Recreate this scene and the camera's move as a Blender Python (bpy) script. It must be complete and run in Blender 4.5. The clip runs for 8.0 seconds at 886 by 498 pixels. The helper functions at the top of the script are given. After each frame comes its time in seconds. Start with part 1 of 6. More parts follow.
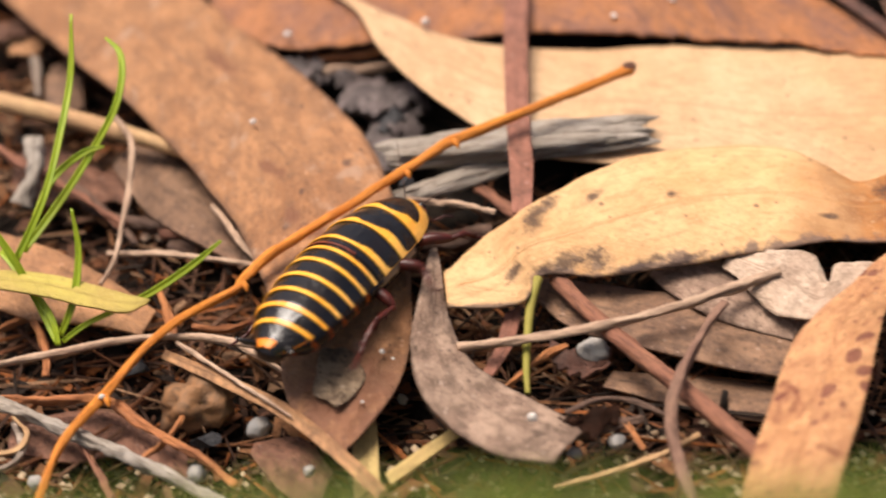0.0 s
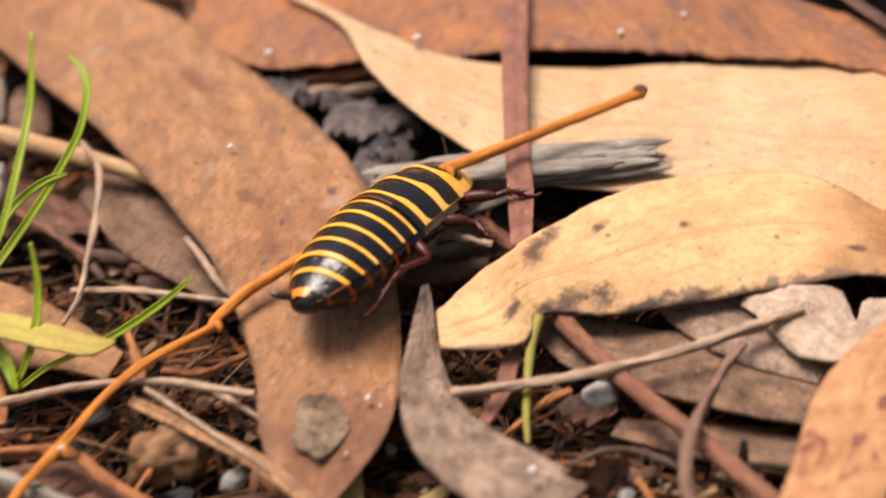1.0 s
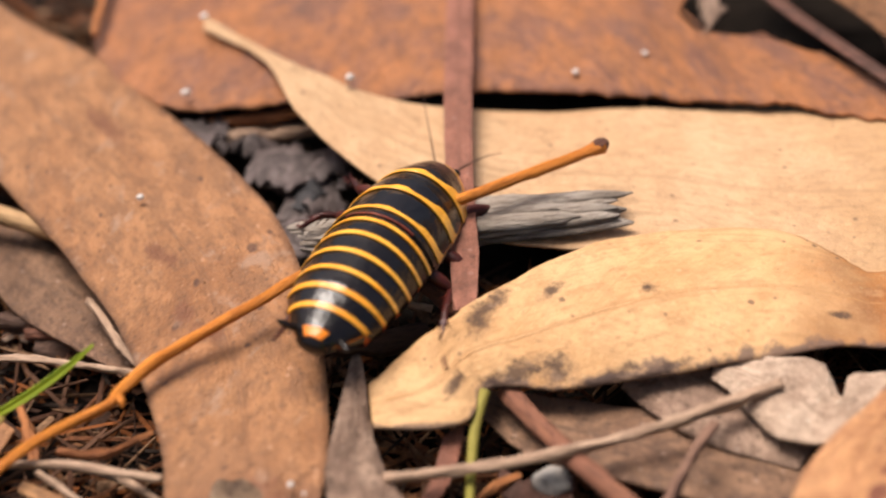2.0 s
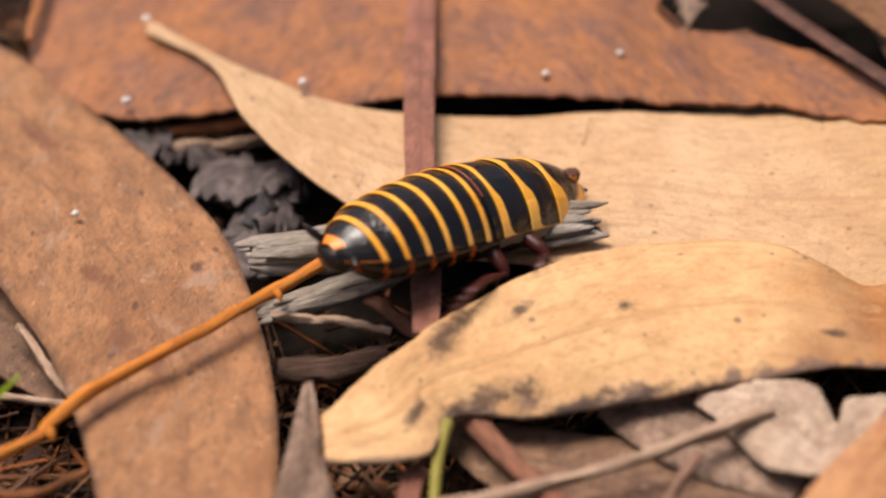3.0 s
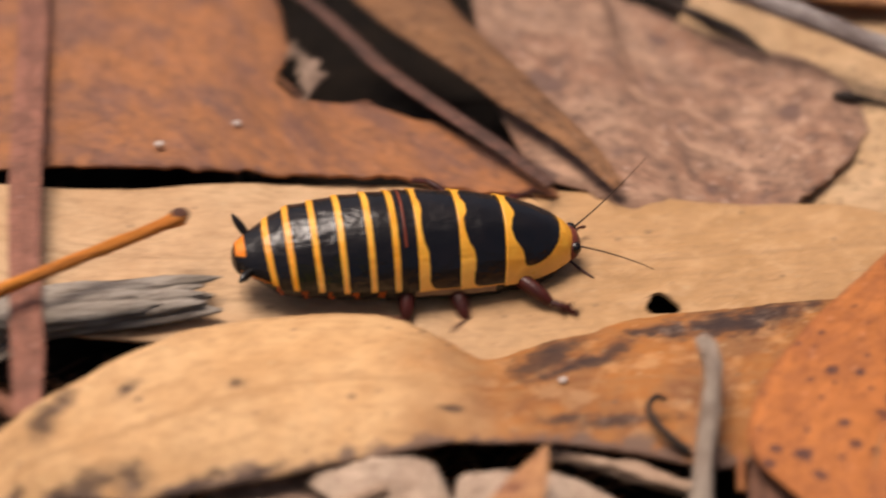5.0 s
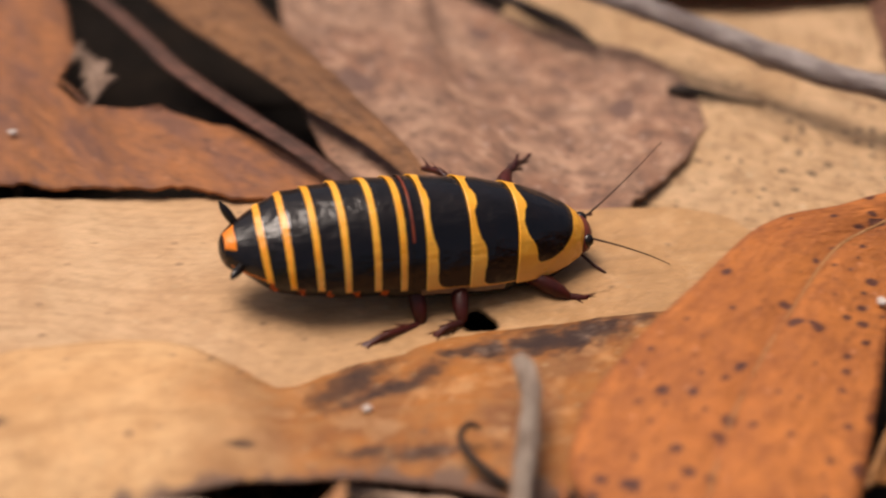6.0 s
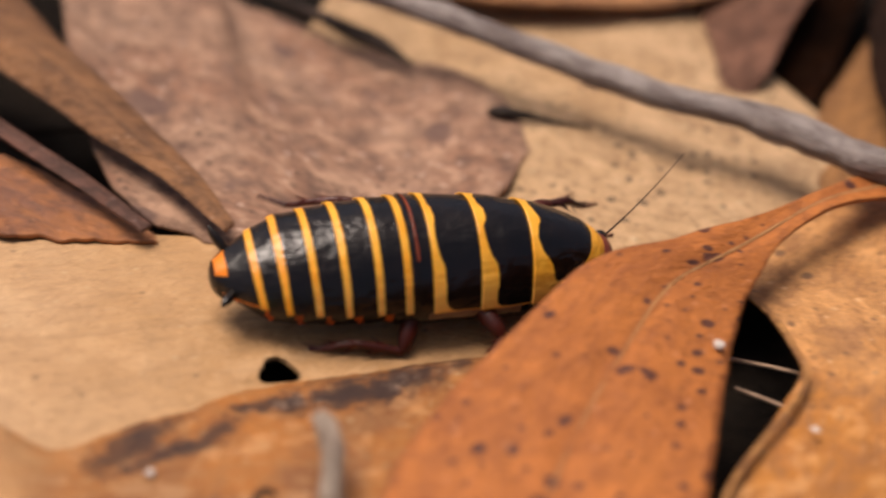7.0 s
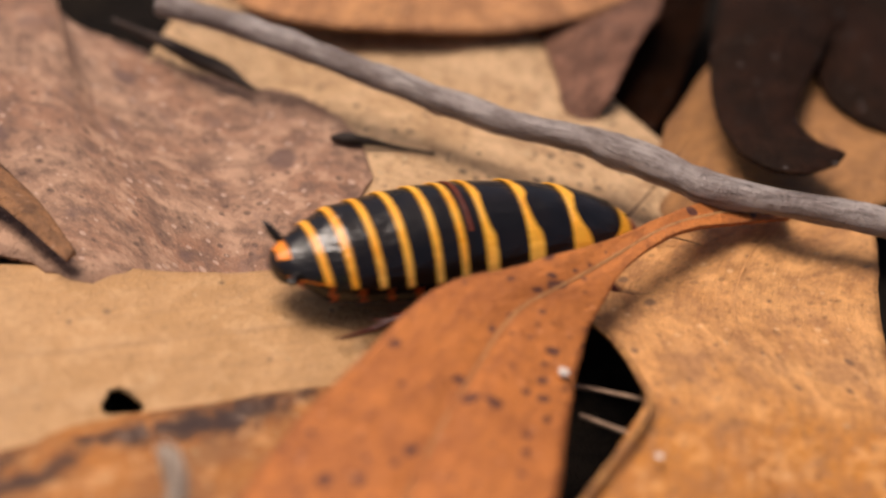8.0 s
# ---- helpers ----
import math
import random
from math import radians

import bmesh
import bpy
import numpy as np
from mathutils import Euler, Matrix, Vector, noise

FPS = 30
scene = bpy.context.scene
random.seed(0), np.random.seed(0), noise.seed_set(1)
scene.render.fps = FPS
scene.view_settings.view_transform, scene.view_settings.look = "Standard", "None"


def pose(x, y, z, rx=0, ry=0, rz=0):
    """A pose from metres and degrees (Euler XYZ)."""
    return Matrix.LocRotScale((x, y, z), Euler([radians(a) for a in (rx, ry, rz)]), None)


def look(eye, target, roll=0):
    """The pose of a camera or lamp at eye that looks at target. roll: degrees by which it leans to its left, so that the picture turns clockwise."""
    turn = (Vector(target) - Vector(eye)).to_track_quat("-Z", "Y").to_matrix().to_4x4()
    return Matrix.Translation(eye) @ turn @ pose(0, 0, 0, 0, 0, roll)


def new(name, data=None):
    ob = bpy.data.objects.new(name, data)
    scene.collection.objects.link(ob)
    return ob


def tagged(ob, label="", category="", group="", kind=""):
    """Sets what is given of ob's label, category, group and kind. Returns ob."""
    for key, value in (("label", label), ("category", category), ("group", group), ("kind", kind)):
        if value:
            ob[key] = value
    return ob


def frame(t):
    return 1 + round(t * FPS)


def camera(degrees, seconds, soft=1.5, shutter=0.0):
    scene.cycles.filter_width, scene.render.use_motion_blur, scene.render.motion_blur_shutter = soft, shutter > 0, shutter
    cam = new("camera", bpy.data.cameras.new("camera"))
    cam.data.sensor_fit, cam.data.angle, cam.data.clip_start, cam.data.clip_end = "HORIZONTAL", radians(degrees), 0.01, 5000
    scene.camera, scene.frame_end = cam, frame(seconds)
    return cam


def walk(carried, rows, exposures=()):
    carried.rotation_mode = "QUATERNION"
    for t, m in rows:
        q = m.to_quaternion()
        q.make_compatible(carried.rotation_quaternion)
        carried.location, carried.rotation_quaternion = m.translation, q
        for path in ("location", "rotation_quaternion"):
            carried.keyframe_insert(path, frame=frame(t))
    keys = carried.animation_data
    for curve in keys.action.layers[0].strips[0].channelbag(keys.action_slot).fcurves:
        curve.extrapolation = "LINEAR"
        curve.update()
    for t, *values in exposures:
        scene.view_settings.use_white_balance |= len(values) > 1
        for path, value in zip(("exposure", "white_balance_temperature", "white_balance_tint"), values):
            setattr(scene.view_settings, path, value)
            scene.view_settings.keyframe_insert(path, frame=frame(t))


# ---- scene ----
CM = 0.01

# ---- camera and its way ----
cam = camera(22, 8.0, soft=2.0, shutter=0.8)
walk(cam, [
    (0.0, look((0.0053, -0.2390, 0.1726), (-0.0014, -0.0878, 0.0418), -5.28)),
    (0.5, look((0.0047, -0.2334, 0.1687), (-0.0040, -0.0817, 0.0387), -5.87)),
    (1.0, look((0.0061, -0.2221, 0.1593), (-0.0010, -0.0694, 0.0302), -5.50)),
    (1.5, look((0.0058, -0.2101, 0.1508), (0.0026, -0.0552, 0.0243), -4.54)),
    (1.7, look((0.0059, -0.2062, 0.1479), (0.0035, -0.0513, 0.0214), -4.10)),
    (2.8, look((0.0076, -0.1878, 0.1341), (0.0069, -0.0331, 0.0073), -4.25)),
    (3.0, look((0.0082, -0.1868, 0.1328), (0.0078, -0.0312, 0.0071), -4.30)),
    (3.5, look((0.0090, -0.1876, 0.1344), (0.0153, -0.0318, 0.0092), -2.69)),
    (4.0, look((0.0113, -0.1880, 0.1336), (0.0234, -0.0322, 0.0088), -1.71)),
    (4.5, look((0.0111, -0.1875, 0.1338), (0.0311, -0.0314, 0.0103), -0.19)),
    (5.0, look((0.0132, -0.1825, 0.1281), (0.0425, -0.0256, 0.0076), 1.90)),
    (5.2, look((0.0135, -0.1790, 0.1251), (0.0474, -0.0224, 0.0054), 2.84)),
    (6.3, look((0.0274, -0.1635, 0.1139), (0.0699, -0.0086, -0.0052), 2.73)),
    (6.5, look((0.0288, -0.1591, 0.1119), (0.0763, -0.0063, -0.0081), 3.86)),
    (6.7, look((0.0305, -0.1557, 0.1099), (0.0804, -0.0035, -0.0099), 4.71)),
    (7.0, look((0.0310, -0.1543, 0.1083), (0.0833, -0.0015, -0.0096), 5.03)),
    (7.5, look((0.0315, -0.1543, 0.1078), (0.0940, -0.0042, -0.0087), 6.82)),
    (8.0, look((0.0310, -0.1534, 0.1089), (0.0966, -0.0040, -0.0067), 7.62)),
], exposures=[(0.0, 0.77, 6850, 11), (1.5, 0.66, 6800, 12), (3.0, 0.45, 6800, 13), (4.5, 0.26, 7000, 14), (5.0, 0.2, 7100, 15), (6.5, 0.13, 7100, 15), (8.0, 0.18, 7100, 15)])

# ---- world, light ----
world = bpy.data.worlds.new("sky")
scene.world = world
world.use_nodes = True
sky = world.node_tree.nodes.new("ShaderNodeTexSky")
sky.sky_type, sky.sun_disc = "NISHITA", False
sky.sun_elevation, sky.sun_rotation = radians(71), radians(-48)
sky.air_density, sky.dust_density, sky.ozone_density = 0.6, 6.0, 0.6
back = world.node_tree.nodes["Background"]
world.node_tree.links.new(sky.outputs[0], back.inputs[0])
back.inputs[1].default_value = 0.085
sun = new("sun", bpy.data.lights.new("sun", "SUN"))
sun.data.energy, sun.data.angle, sun.data.color = 2.75, radians(32), (1.0, 0.93, 0.87)
# the veiled sun stands high behind the litter
sun.matrix_world = look((-0.25, 0.22, 0.95), (0, 0, 0))


# ---- materials ----
def start(name, rough=0.6, spec=0.3):
    m = bpy.data.materials.new(name)
    m.use_nodes = True
    nt = m.node_tree
    b = nt.nodes["Principled BSDF"]
    b.inputs["Roughness"].default_value = rough
    b.inputs["Specular IOR Level"].default_value = spec
    return m, nt, b


def node(nt, kind, **ins):
    n = nt.nodes.new(kind)
    for k, v in ins.items():
        n.inputs[k.replace("_", " ")].default_value = v
    return n


def mix(nt, fac, a, b, blend="MIX"):
    n = nt.nodes.new("ShaderNodeMixRGB")
    n.blend_type = blend
    for slot, v in (("Fac", fac), ("Color1", a), ("Color2", b)):
        if hasattr(v, "links"):
            nt.links.new(v, n.inputs[slot])
        elif slot == "Fac":
            n.inputs[slot].default_value = v
        else:
            n.inputs[slot].default_value = (*v, 1)
    return n.outputs[0]


def math_node(nt, op, a, b=0.0, clamp=False):
    n = nt.nodes.new("ShaderNodeMath")
    n.operation, n.use_clamp = op, clamp
    for i, v in enumerate((a, b)):
        if hasattr(v, "links"):
            nt.links.new(v, n.inputs[i])
        else:
            n.inputs[i].default_value = v
    return n.outputs[0]


def ramp(nt, fac, lo, hi):
    n = nt.nodes.new("ShaderNodeMapRange")
    n.interpolation_type = "SMOOTHSTEP"
    nt.links.new(fac, n.inputs["Value"])
    n.inputs["From Min"].default_value, n.inputs["From Max"].default_value = lo, hi
    return n.outputs["Result"]


def coords(nt, scale=(1, 1, 1), uv=True):
    """Centimetres along and across the piece, shifted at random from piece to piece."""
    tc = nt.nodes.new("ShaderNodeTexCoord")
    info = nt.nodes.new("ShaderNodeObjectInfo")
    shift = math_node(nt, "MULTIPLY", info.outputs["Random"], 37.0)
    add = nt.nodes.new("ShaderNodeVectorMath")
    nt.links.new(tc.outputs["UV" if uv else "Object"], add.inputs[0])
    comb = nt.nodes.new("ShaderNodeCombineXYZ")
    for i in range(3):
        nt.links.new(shift, comb.inputs[i])
    nt.links.new(comb.outputs[0], add.inputs[1])
    mul = nt.nodes.new("ShaderNodeVectorMath")
    mul.operation = "MULTIPLY"
    nt.links.new(add.outputs[0], mul.inputs[0])
    mul.inputs[1].default_value = scale
    return mul.outputs[0]


def noise_tex(nt, vec, scale, detail=4, rough=0.6, distort=0.0):
    n = node(nt, "ShaderNodeTexNoise", Scale=scale, Detail=detail, Roughness=rough, Distortion=distort)
    nt.links.new(vec, n.inputs["Vector"])
    return n.outputs["Fac"]


def bumped(nt, b, heights):
    """Relief from (height, millimetres) pairs, one over the other."""
    last = None
    for height, mm in heights:
        n = nt.nodes.new("ShaderNodeBump")
        n.inputs["Strength"].default_value, n.inputs["Distance"].default_value = 1.0, mm * 0.001
        nt.links.new(height, n.inputs["Height"])
        if last:
            nt.links.new(last, n.inputs["Normal"])
        last = n.outputs[0]
    nt.links.new(last, b.inputs["Normal"])


def leaf_mat(name, base, other, dark, spots=0.0, spot=(0.03, 0.018, 0.012), spot_scale=3.0, blotch=0.0, blotch_col=(0.05, 0.04, 0.035), edge=0.0, torn=0.0,
             rough=0.5, spec=0.35, fine=0.35, vein=0.5, grain=1.0, swirl=0.3, flake=(12.0, 0.26), scars=(), scar_col=(0.11, 0.075, 0.065), scar_core=None, turn=None):
    """Dry leaf: broad mottling, fibres along the blade, fine grain, specks, blotches and a worn margin."""
    m, nt, b = start(name, rough, spec)
    flat = coords(nt)
    fib = coords(nt, (1.0, 7.0, 1.0))
    broad = noise_tex(nt, flat, 0.9, 5, 0.6, 0.3)
    fibre = noise_tex(nt, fib, 2.2, 4, 0.6)
    small = noise_tex(nt, flat, 9.0, 5, 0.7)
    tiny = noise_tex(nt, flat, 42.0, 3, 0.7)
    col = mix(nt, ramp(nt, broad, 0.35, 0.66), base, other)
    if turn:
        # towards the tip the blade takes other colours: cm along it where that begins and ends
        along = nt.nodes.new("ShaderNodeSeparateXYZ")
        nt.links.new(nt.nodes.new("ShaderNodeTexCoord").outputs["UV"], along.inputs[0])
        turned = ramp(nt, math_node(nt, "ADD", along.outputs[0], math_node(nt, "MULTIPLY", math_node(nt, "SUBTRACT", noise_tex(nt, flat, 1.6, 5, 0.65), 0.5), 2.4)), turn[0], turn[1])
        col = mix(nt, turned, col, mix(nt, ramp(nt, noise_tex(nt, flat, 1.5, 5, 0.65), 0.38, 0.62), turn[2], turn[3]))
    col = mix(nt, math_node(nt, "MULTIPLY", ramp(nt, fibre, 0.45, 0.75), 0.45), col, dark)
    col = mix(nt, math_node(nt, "MULTIPLY", ramp(nt, small, 0.47, 0.66), fine * 1.6, True), col, dark)
    mid = noise_tex(nt, flat, 3.2, 6, 0.68, swirl)
    col = mix(nt, math_node(nt, "MULTIPLY", ramp(nt, mid, 0.5, 0.64), fine * 1.6, True), col, tuple(min(1, c * 1.3) for c in base))
    col = mix(nt, math_node(nt, "MULTIPLY", ramp(nt, mid, 0.5, 0.37), fine * 1.5, True), col, dark)
    col = mix(nt, math_node(nt, "MULTIPLY", ramp(nt, tiny, 0.5, 0.8), fine), col, tuple(min(1, c * 1.6 + 0.02) for c in base))
    flecks = node(nt, "ShaderNodeTexVoronoi", Scale=9.0, Randomness=1.0)
    flecks.voronoi_dimensions = "2D"
    nt.links.new(flat, flecks.inputs["Vector"])
    sepf = nt.nodes.new("ShaderNodeSeparateColor")
    nt.links.new(flecks.outputs["Color"], sepf.inputs[0])
    grit = math_node(nt, "SUBTRACT", math_node(nt, "MULTIPLY", math_node(nt, "POWER", sepf.outputs[1], 6.0), 0.3), flecks.outputs["Distance"])
    col = mix(nt, math_node(nt, "MULTIPLY", ramp(nt, grit, -0.06, 0.06), fine * 1.3, True), col, tuple(c * 0.55 for c in dark))
    pale = math_node(nt, "SUBTRACT", math_node(nt, "MULTIPLY", math_node(nt, "POWER", sepf.outputs[2], flake[0]), flake[1]), flecks.outputs["Distance"])
    col = mix(nt, math_node(nt, "MULTIPLY", ramp(nt, pale, -0.04, 0.05), fine * 1.1, True), col, tuple(min(0.8, c * 1.3 + 0.14) for c in base))
    if spots:
        warp = nt.nodes.new("ShaderNodeMixRGB")
        warp.inputs[0].default_value = 0.08
        nt.links.new(flat, warp.inputs[1])
        wn = node(nt, "ShaderNodeTexNoise", Scale=5.0, Detail=3.0)
        nt.links.new(flat, wn.inputs["Vector"])
        nt.links.new(wn.outputs["Color"], warp.inputs[2])
        v = node(nt, "ShaderNodeTexVoronoi", Scale=spot_scale, Randomness=1.0)
        v.voronoi_dimensions = "2D"
        nt.links.new(warp.outputs[0], v.inputs["Vector"])
        sep = nt.nodes.new("ShaderNodeSeparateColor")
        nt.links.new(v.outputs["Color"], sep.inputs[0])
        herd = ramp(nt, noise_tex(nt, flat, 1.3, 3, 0.5), 0.38, 0.6)
        size = math_node(nt, "MULTIPLY", math_node(nt, "MULTIPLY", math_node(nt, "POWER", sep.outputs[0], 2.6), 0.4 * spots), math_node(nt, "ADD", math_node(nt, "MULTIPLY", herd, 0.75), 0.3))
        inside = math_node(nt, "SUBTRACT", size, v.outputs["Distance"])
        col = mix(nt, math_node(nt, "MULTIPLY", ramp(nt, inside, -0.045, 0.06), 0.85), col, spot)
    if blotch:
        bl = noise_tex(nt, flat, 1.7, 6, 0.65, 0.6)
        col = mix(nt, math_node(nt, "MULTIPLY", ramp(nt, bl, 0.62 - 0.1 * blotch, 0.72 - 0.08 * blotch), 0.8), col, blotch_col)
    # midline and faint oblique side veins
    blade_uv = nt.nodes.new("ShaderNodeSeparateXYZ")
    nt.links.new(nt.nodes.new("ShaderNodeTexCoord").outputs["UV"], blade_uv.inputs[0])
    off = math_node(nt, "ABSOLUTE", blade_uv.outputs[1])
    slant = nt.nodes.new("ShaderNodeCombineXYZ")
    nt.links.new(math_node(nt, "MULTIPLY", math_node(nt, "SUBTRACT", blade_uv.outputs[0], math_node(nt, "MULTIPLY", off, 1.5)), 4.0), slant.inputs[0])
    nt.links.new(math_node(nt, "MULTIPLY", blade_uv.outputs[1], 0.6), slant.inputs[1])
    veins = noise_tex(nt, slant.outputs[0], 2.0, 4, 0.7)
    col = mix(nt, math_node(nt, "MULTIPLY", ramp(nt, veins, 0.5, 0.68), 0.35 * vein), col, dark)
    col = mix(nt, math_node(nt, "MULTIPLY", ramp(nt, off, 0.05, 0.012), 0.6 * vein), col, dark)
    att = nt.nodes.new("ShaderNodeAttribute")
    att.attribute_name = "across"
    if edge:
        e = ramp(nt, math_node(nt, "ADD", math_node(nt, "ABSOLUTE", att.outputs["Fac"]), math_node(nt, "MULTIPLY", small, 0.25)), 1.07 - 0.1 * edge, 1.2 - 0.1 * edge)
        col = mix(nt, math_node(nt, "MULTIPLY", e, 0.75), col, dark)
    if torn:
        rim = math_node(nt, "ADD", math_node(nt, "MULTIPLY", att.outputs["Fac"], -1.0), math_node(nt, "MULTIPLY", math_node(nt, "SUBTRACT", mid, 0.5), 1.0))
        col = mix(nt, math_node(nt, "MULTIPLY", ramp(nt, rim, 1.12 - 0.2 * torn, 1.3 - 0.2 * torn), 0.85), col, (0.13, 0.085, 0.07))
    if scars:
        frayed = noise_tex(nt, flat, 7.0, 6, 0.75)
        crackle = mix(nt, ramp(nt, noise_tex(nt, flat, 4.5, 6, 0.75), 0.53, 0.68), scar_col, scar_core or scar_col)
    for su, sv, lu, lv, veer in scars:
        # a dead grey patch at its own place on the blade, cm along and across
        place = nt.nodes.new("ShaderNodeMapping")
        place.vector_type = "TEXTURE"
        nt.links.new(nt.nodes.new("ShaderNodeTexCoord").outputs["UV"], place.inputs["Vector"])
        place.inputs["Location"].default_value = (su, sv, 0)
        place.inputs["Rotation"].default_value = (0, 0, radians(veer))
        place.inputs["Scale"].default_value = (lu, lv, 1)
        far = nt.nodes.new("ShaderNodeVectorMath")
        far.operation = "LENGTH"
        nt.links.new(place.outputs[0], far.inputs[0])
        patch = math_node(nt, "ADD", far.outputs["Value"], math_node(nt, "MULTIPLY", math_node(nt, "SUBTRACT", frayed, 0.5), 4.2))
        col = mix(nt, math_node(nt, "MULTIPLY", ramp(nt, patch, 1.7, 0.3), 0.85), col, crackle)
    nt.links.new(col, b.inputs["Base Color"])
    rv = nt.nodes.new("ShaderNodeMapRange")
    nt.links.new(small, rv.inputs["Value"])
    rv.inputs["To Min"].default_value, rv.inputs["To Max"].default_value = rough - 0.12, rough + 0.15
    nt.links.new(rv.outputs[0], b.inputs["Roughness"])
    bumped(nt, b, [(mid, 0.8 * grain), (veins, 0.25 * vein), (fibre, 0.2 * grain), (small, 0.5 * grain), (tiny, 0.12 * grain)])
    return m


def wood_mat(name, base, other, dark, rough=0.65, streak=1.0, relief=1.0, spec=0.25):
    m, nt, b = start(name, rough, spec)
    lines = coords(nt, (0.8, 5.0, 1.0))
    flat = coords(nt)
    broad = noise_tex(nt, flat, 1.4, 4, 0.6)
    fibre = noise_tex(nt, lines, 5.0, 5, 0.7, 0.2)
    tiny = noise_tex(nt, flat, 30.0, 3, 0.7)
    col = mix(nt, ramp(nt, broad, 0.35, 0.65), base, other)
    col = mix(nt, math_node(nt, "MULTIPLY", ramp(nt, fibre, 0.42, 0.7), 0.75 * streak), col, dark)
    col = mix(nt, math_node(nt, "MULTIPLY", ramp(nt, tiny, 0.5, 0.8), 0.25), col, tuple(min(1, c * 1.5) for c in base))
    nt.links.new(col, b.inputs["Base Color"])
    bumped(nt, b, [(fibre, 0.5 * relief), (tiny, 0.1 * relief)])
    return m


def chitin(name, base, other, rough=0.3, coat=0.0, spec=0.3, dents=0.05):
    m, nt, b = start(name, rough, spec)
    flat = coords(nt, (100, 100, 100), uv=False)
    n1 = noise_tex(nt, flat, 3.0, 4, 0.6)
    n2 = noise_tex(nt, flat, 40.0, 3, 0.7)
    nt.links.new(mix(nt, ramp(nt, n1, 0.35, 0.7), base, other), b.inputs["Base Color"])
    rv = nt.nodes.new("ShaderNodeMapRange")
    nt.links.new(n1, rv.inputs["Value"])
    rv.inputs["To Min"].default_value, rv.inputs["To Max"].default_value = rough - 0.06, rough + 0.12
    nt.links.new(rv.outputs[0], b.inputs["Roughness"])
    b.inputs["Coat Weight"].default_value, b.inputs["Coat Roughness"].default_value = coat, 0.15
    bumped(nt, b, [(n1, dents), (n2, 0.03)])
    return m


def banded(name, band, band_2, dark=(0.004, 0.003, 0.0027), dark_2=(0.008, 0.0045, 0.0035), cream=0.0):
    """Back plate: glossy wrinkled black, with bands where the plate's own field is above nought."""
    m, nt, b = start(name, 0.14, 0.6)
    flat = coords(nt, (100, 100, 100), uv=False)
    n1 = noise_tex(nt, flat, 3.0, 4, 0.6)
    n2 = noise_tex(nt, flat, 30.0, 3, 0.7)
    streaks = noise_tex(nt, coords(nt, (230, 900, 900), uv=False), 1.0, 4, 0.65, 0.3)
    dimples = noise_tex(nt, flat, 5.0, 3, 0.55)
    att = nt.nodes.new("ShaderNodeAttribute")
    att.attribute_name = "across"
    edge = math_node(nt, "ADD", att.outputs["Fac"], math_node(nt, "MULTIPLY", math_node(nt, "SUBTRACT", n2, 0.5), 0.012))
    inside = ramp(nt, edge, -0.004, 0.004)
    yellow = mix(nt, ramp(nt, n1, 0.35, 0.7), band, band_2)
    yellow = mix(nt, math_node(nt, "MULTIPLY", ramp(nt, streaks, 0.5, 0.75), 0.3), yellow, tuple(c * 0.6 for c in band_2))
    # the bands fade to cream towards the side margins, sky sheen mixed into the colour
    sides = nt.nodes.new("ShaderNodeSeparateXYZ")
    nt.links.new(nt.nodes.new("ShaderNodeTexCoord").outputs["UV"], sides.inputs[0])
    yellow = mix(nt, math_node(nt, "MULTIPLY", ramp(nt, math_node(nt, "ABSOLUTE", sides.outputs[1]), 0.55, 0.98), cream), yellow, (0.95, 0.66, 0.3))
    black = mix(nt, ramp(nt, n1, 0.35, 0.7), dark, dark_2)
    nt.links.new(mix(nt, inside, black, yellow), b.inputs["Base Color"])
    rv = nt.nodes.new("ShaderNodeMapRange")
    nt.links.new(streaks, rv.inputs["Value"])
    rv.inputs["From Min"].default_value, rv.inputs["From Max"].default_value = 0.3, 0.7
    rv.inputs["To Min"].default_value, rv.inputs["To Max"].default_value = 0.08, 0.26
    nt.links.new(math_node(nt, "ADD", rv.outputs[0], math_node(nt, "MULTIPLY", inside, 0.16)), b.inputs["Roughness"])
    bumped(nt, b, [(dimples, 0.2), (streaks, 0.14), (n2, 0.02)])
    return m


LEAF_RUST = leaf_mat("rust leaf", (0.45, 0.22, 0.1), (0.35, 0.155, 0.065), (0.2, 0.1, 0.055), fine=0.33, spots=0.4, spot=(0.12, 0.06, 0.04), rough=0.5, edge=0.5, blotch=0.6, blotch_col=(0.43, 0.27, 0.18), swirl=0.0, scars=((9.22, -0.34, 0.15, 0.10, 0), (9.67, -0.15, 0.20, 0.08, 30), (8.28, -0.29, 0.25, 0.10, 20), (6.34, 0.42, 0.30, 0.12, 0), (12.48, 0.07, 0.45, 0.40, 0), (11.93, -0.04, 0.25, 0.30, 0)), scar_col=(0.23, 0.095, 0.05), turn=(11.0, 12.6, (0.25, 0.12, 0.072), (0.17, 0.082, 0.052)))
LEAF_REDRUST = leaf_mat("red rust leaf", (0.4, 0.155, 0.055), (0.24, 0.105, 0.065), (0.13, 0.066, 0.045), fine=0.24, spots=0.25, spot=(0.1, 0.05, 0.035), blotch=0.45, blotch_col=(0.17, 0.085, 0.06), grain=0.6, vein=0.25, swirl=1.2, turn=(-0.6, 1.8, (0.4, 0.155, 0.055), (0.24, 0.105, 0.065)))
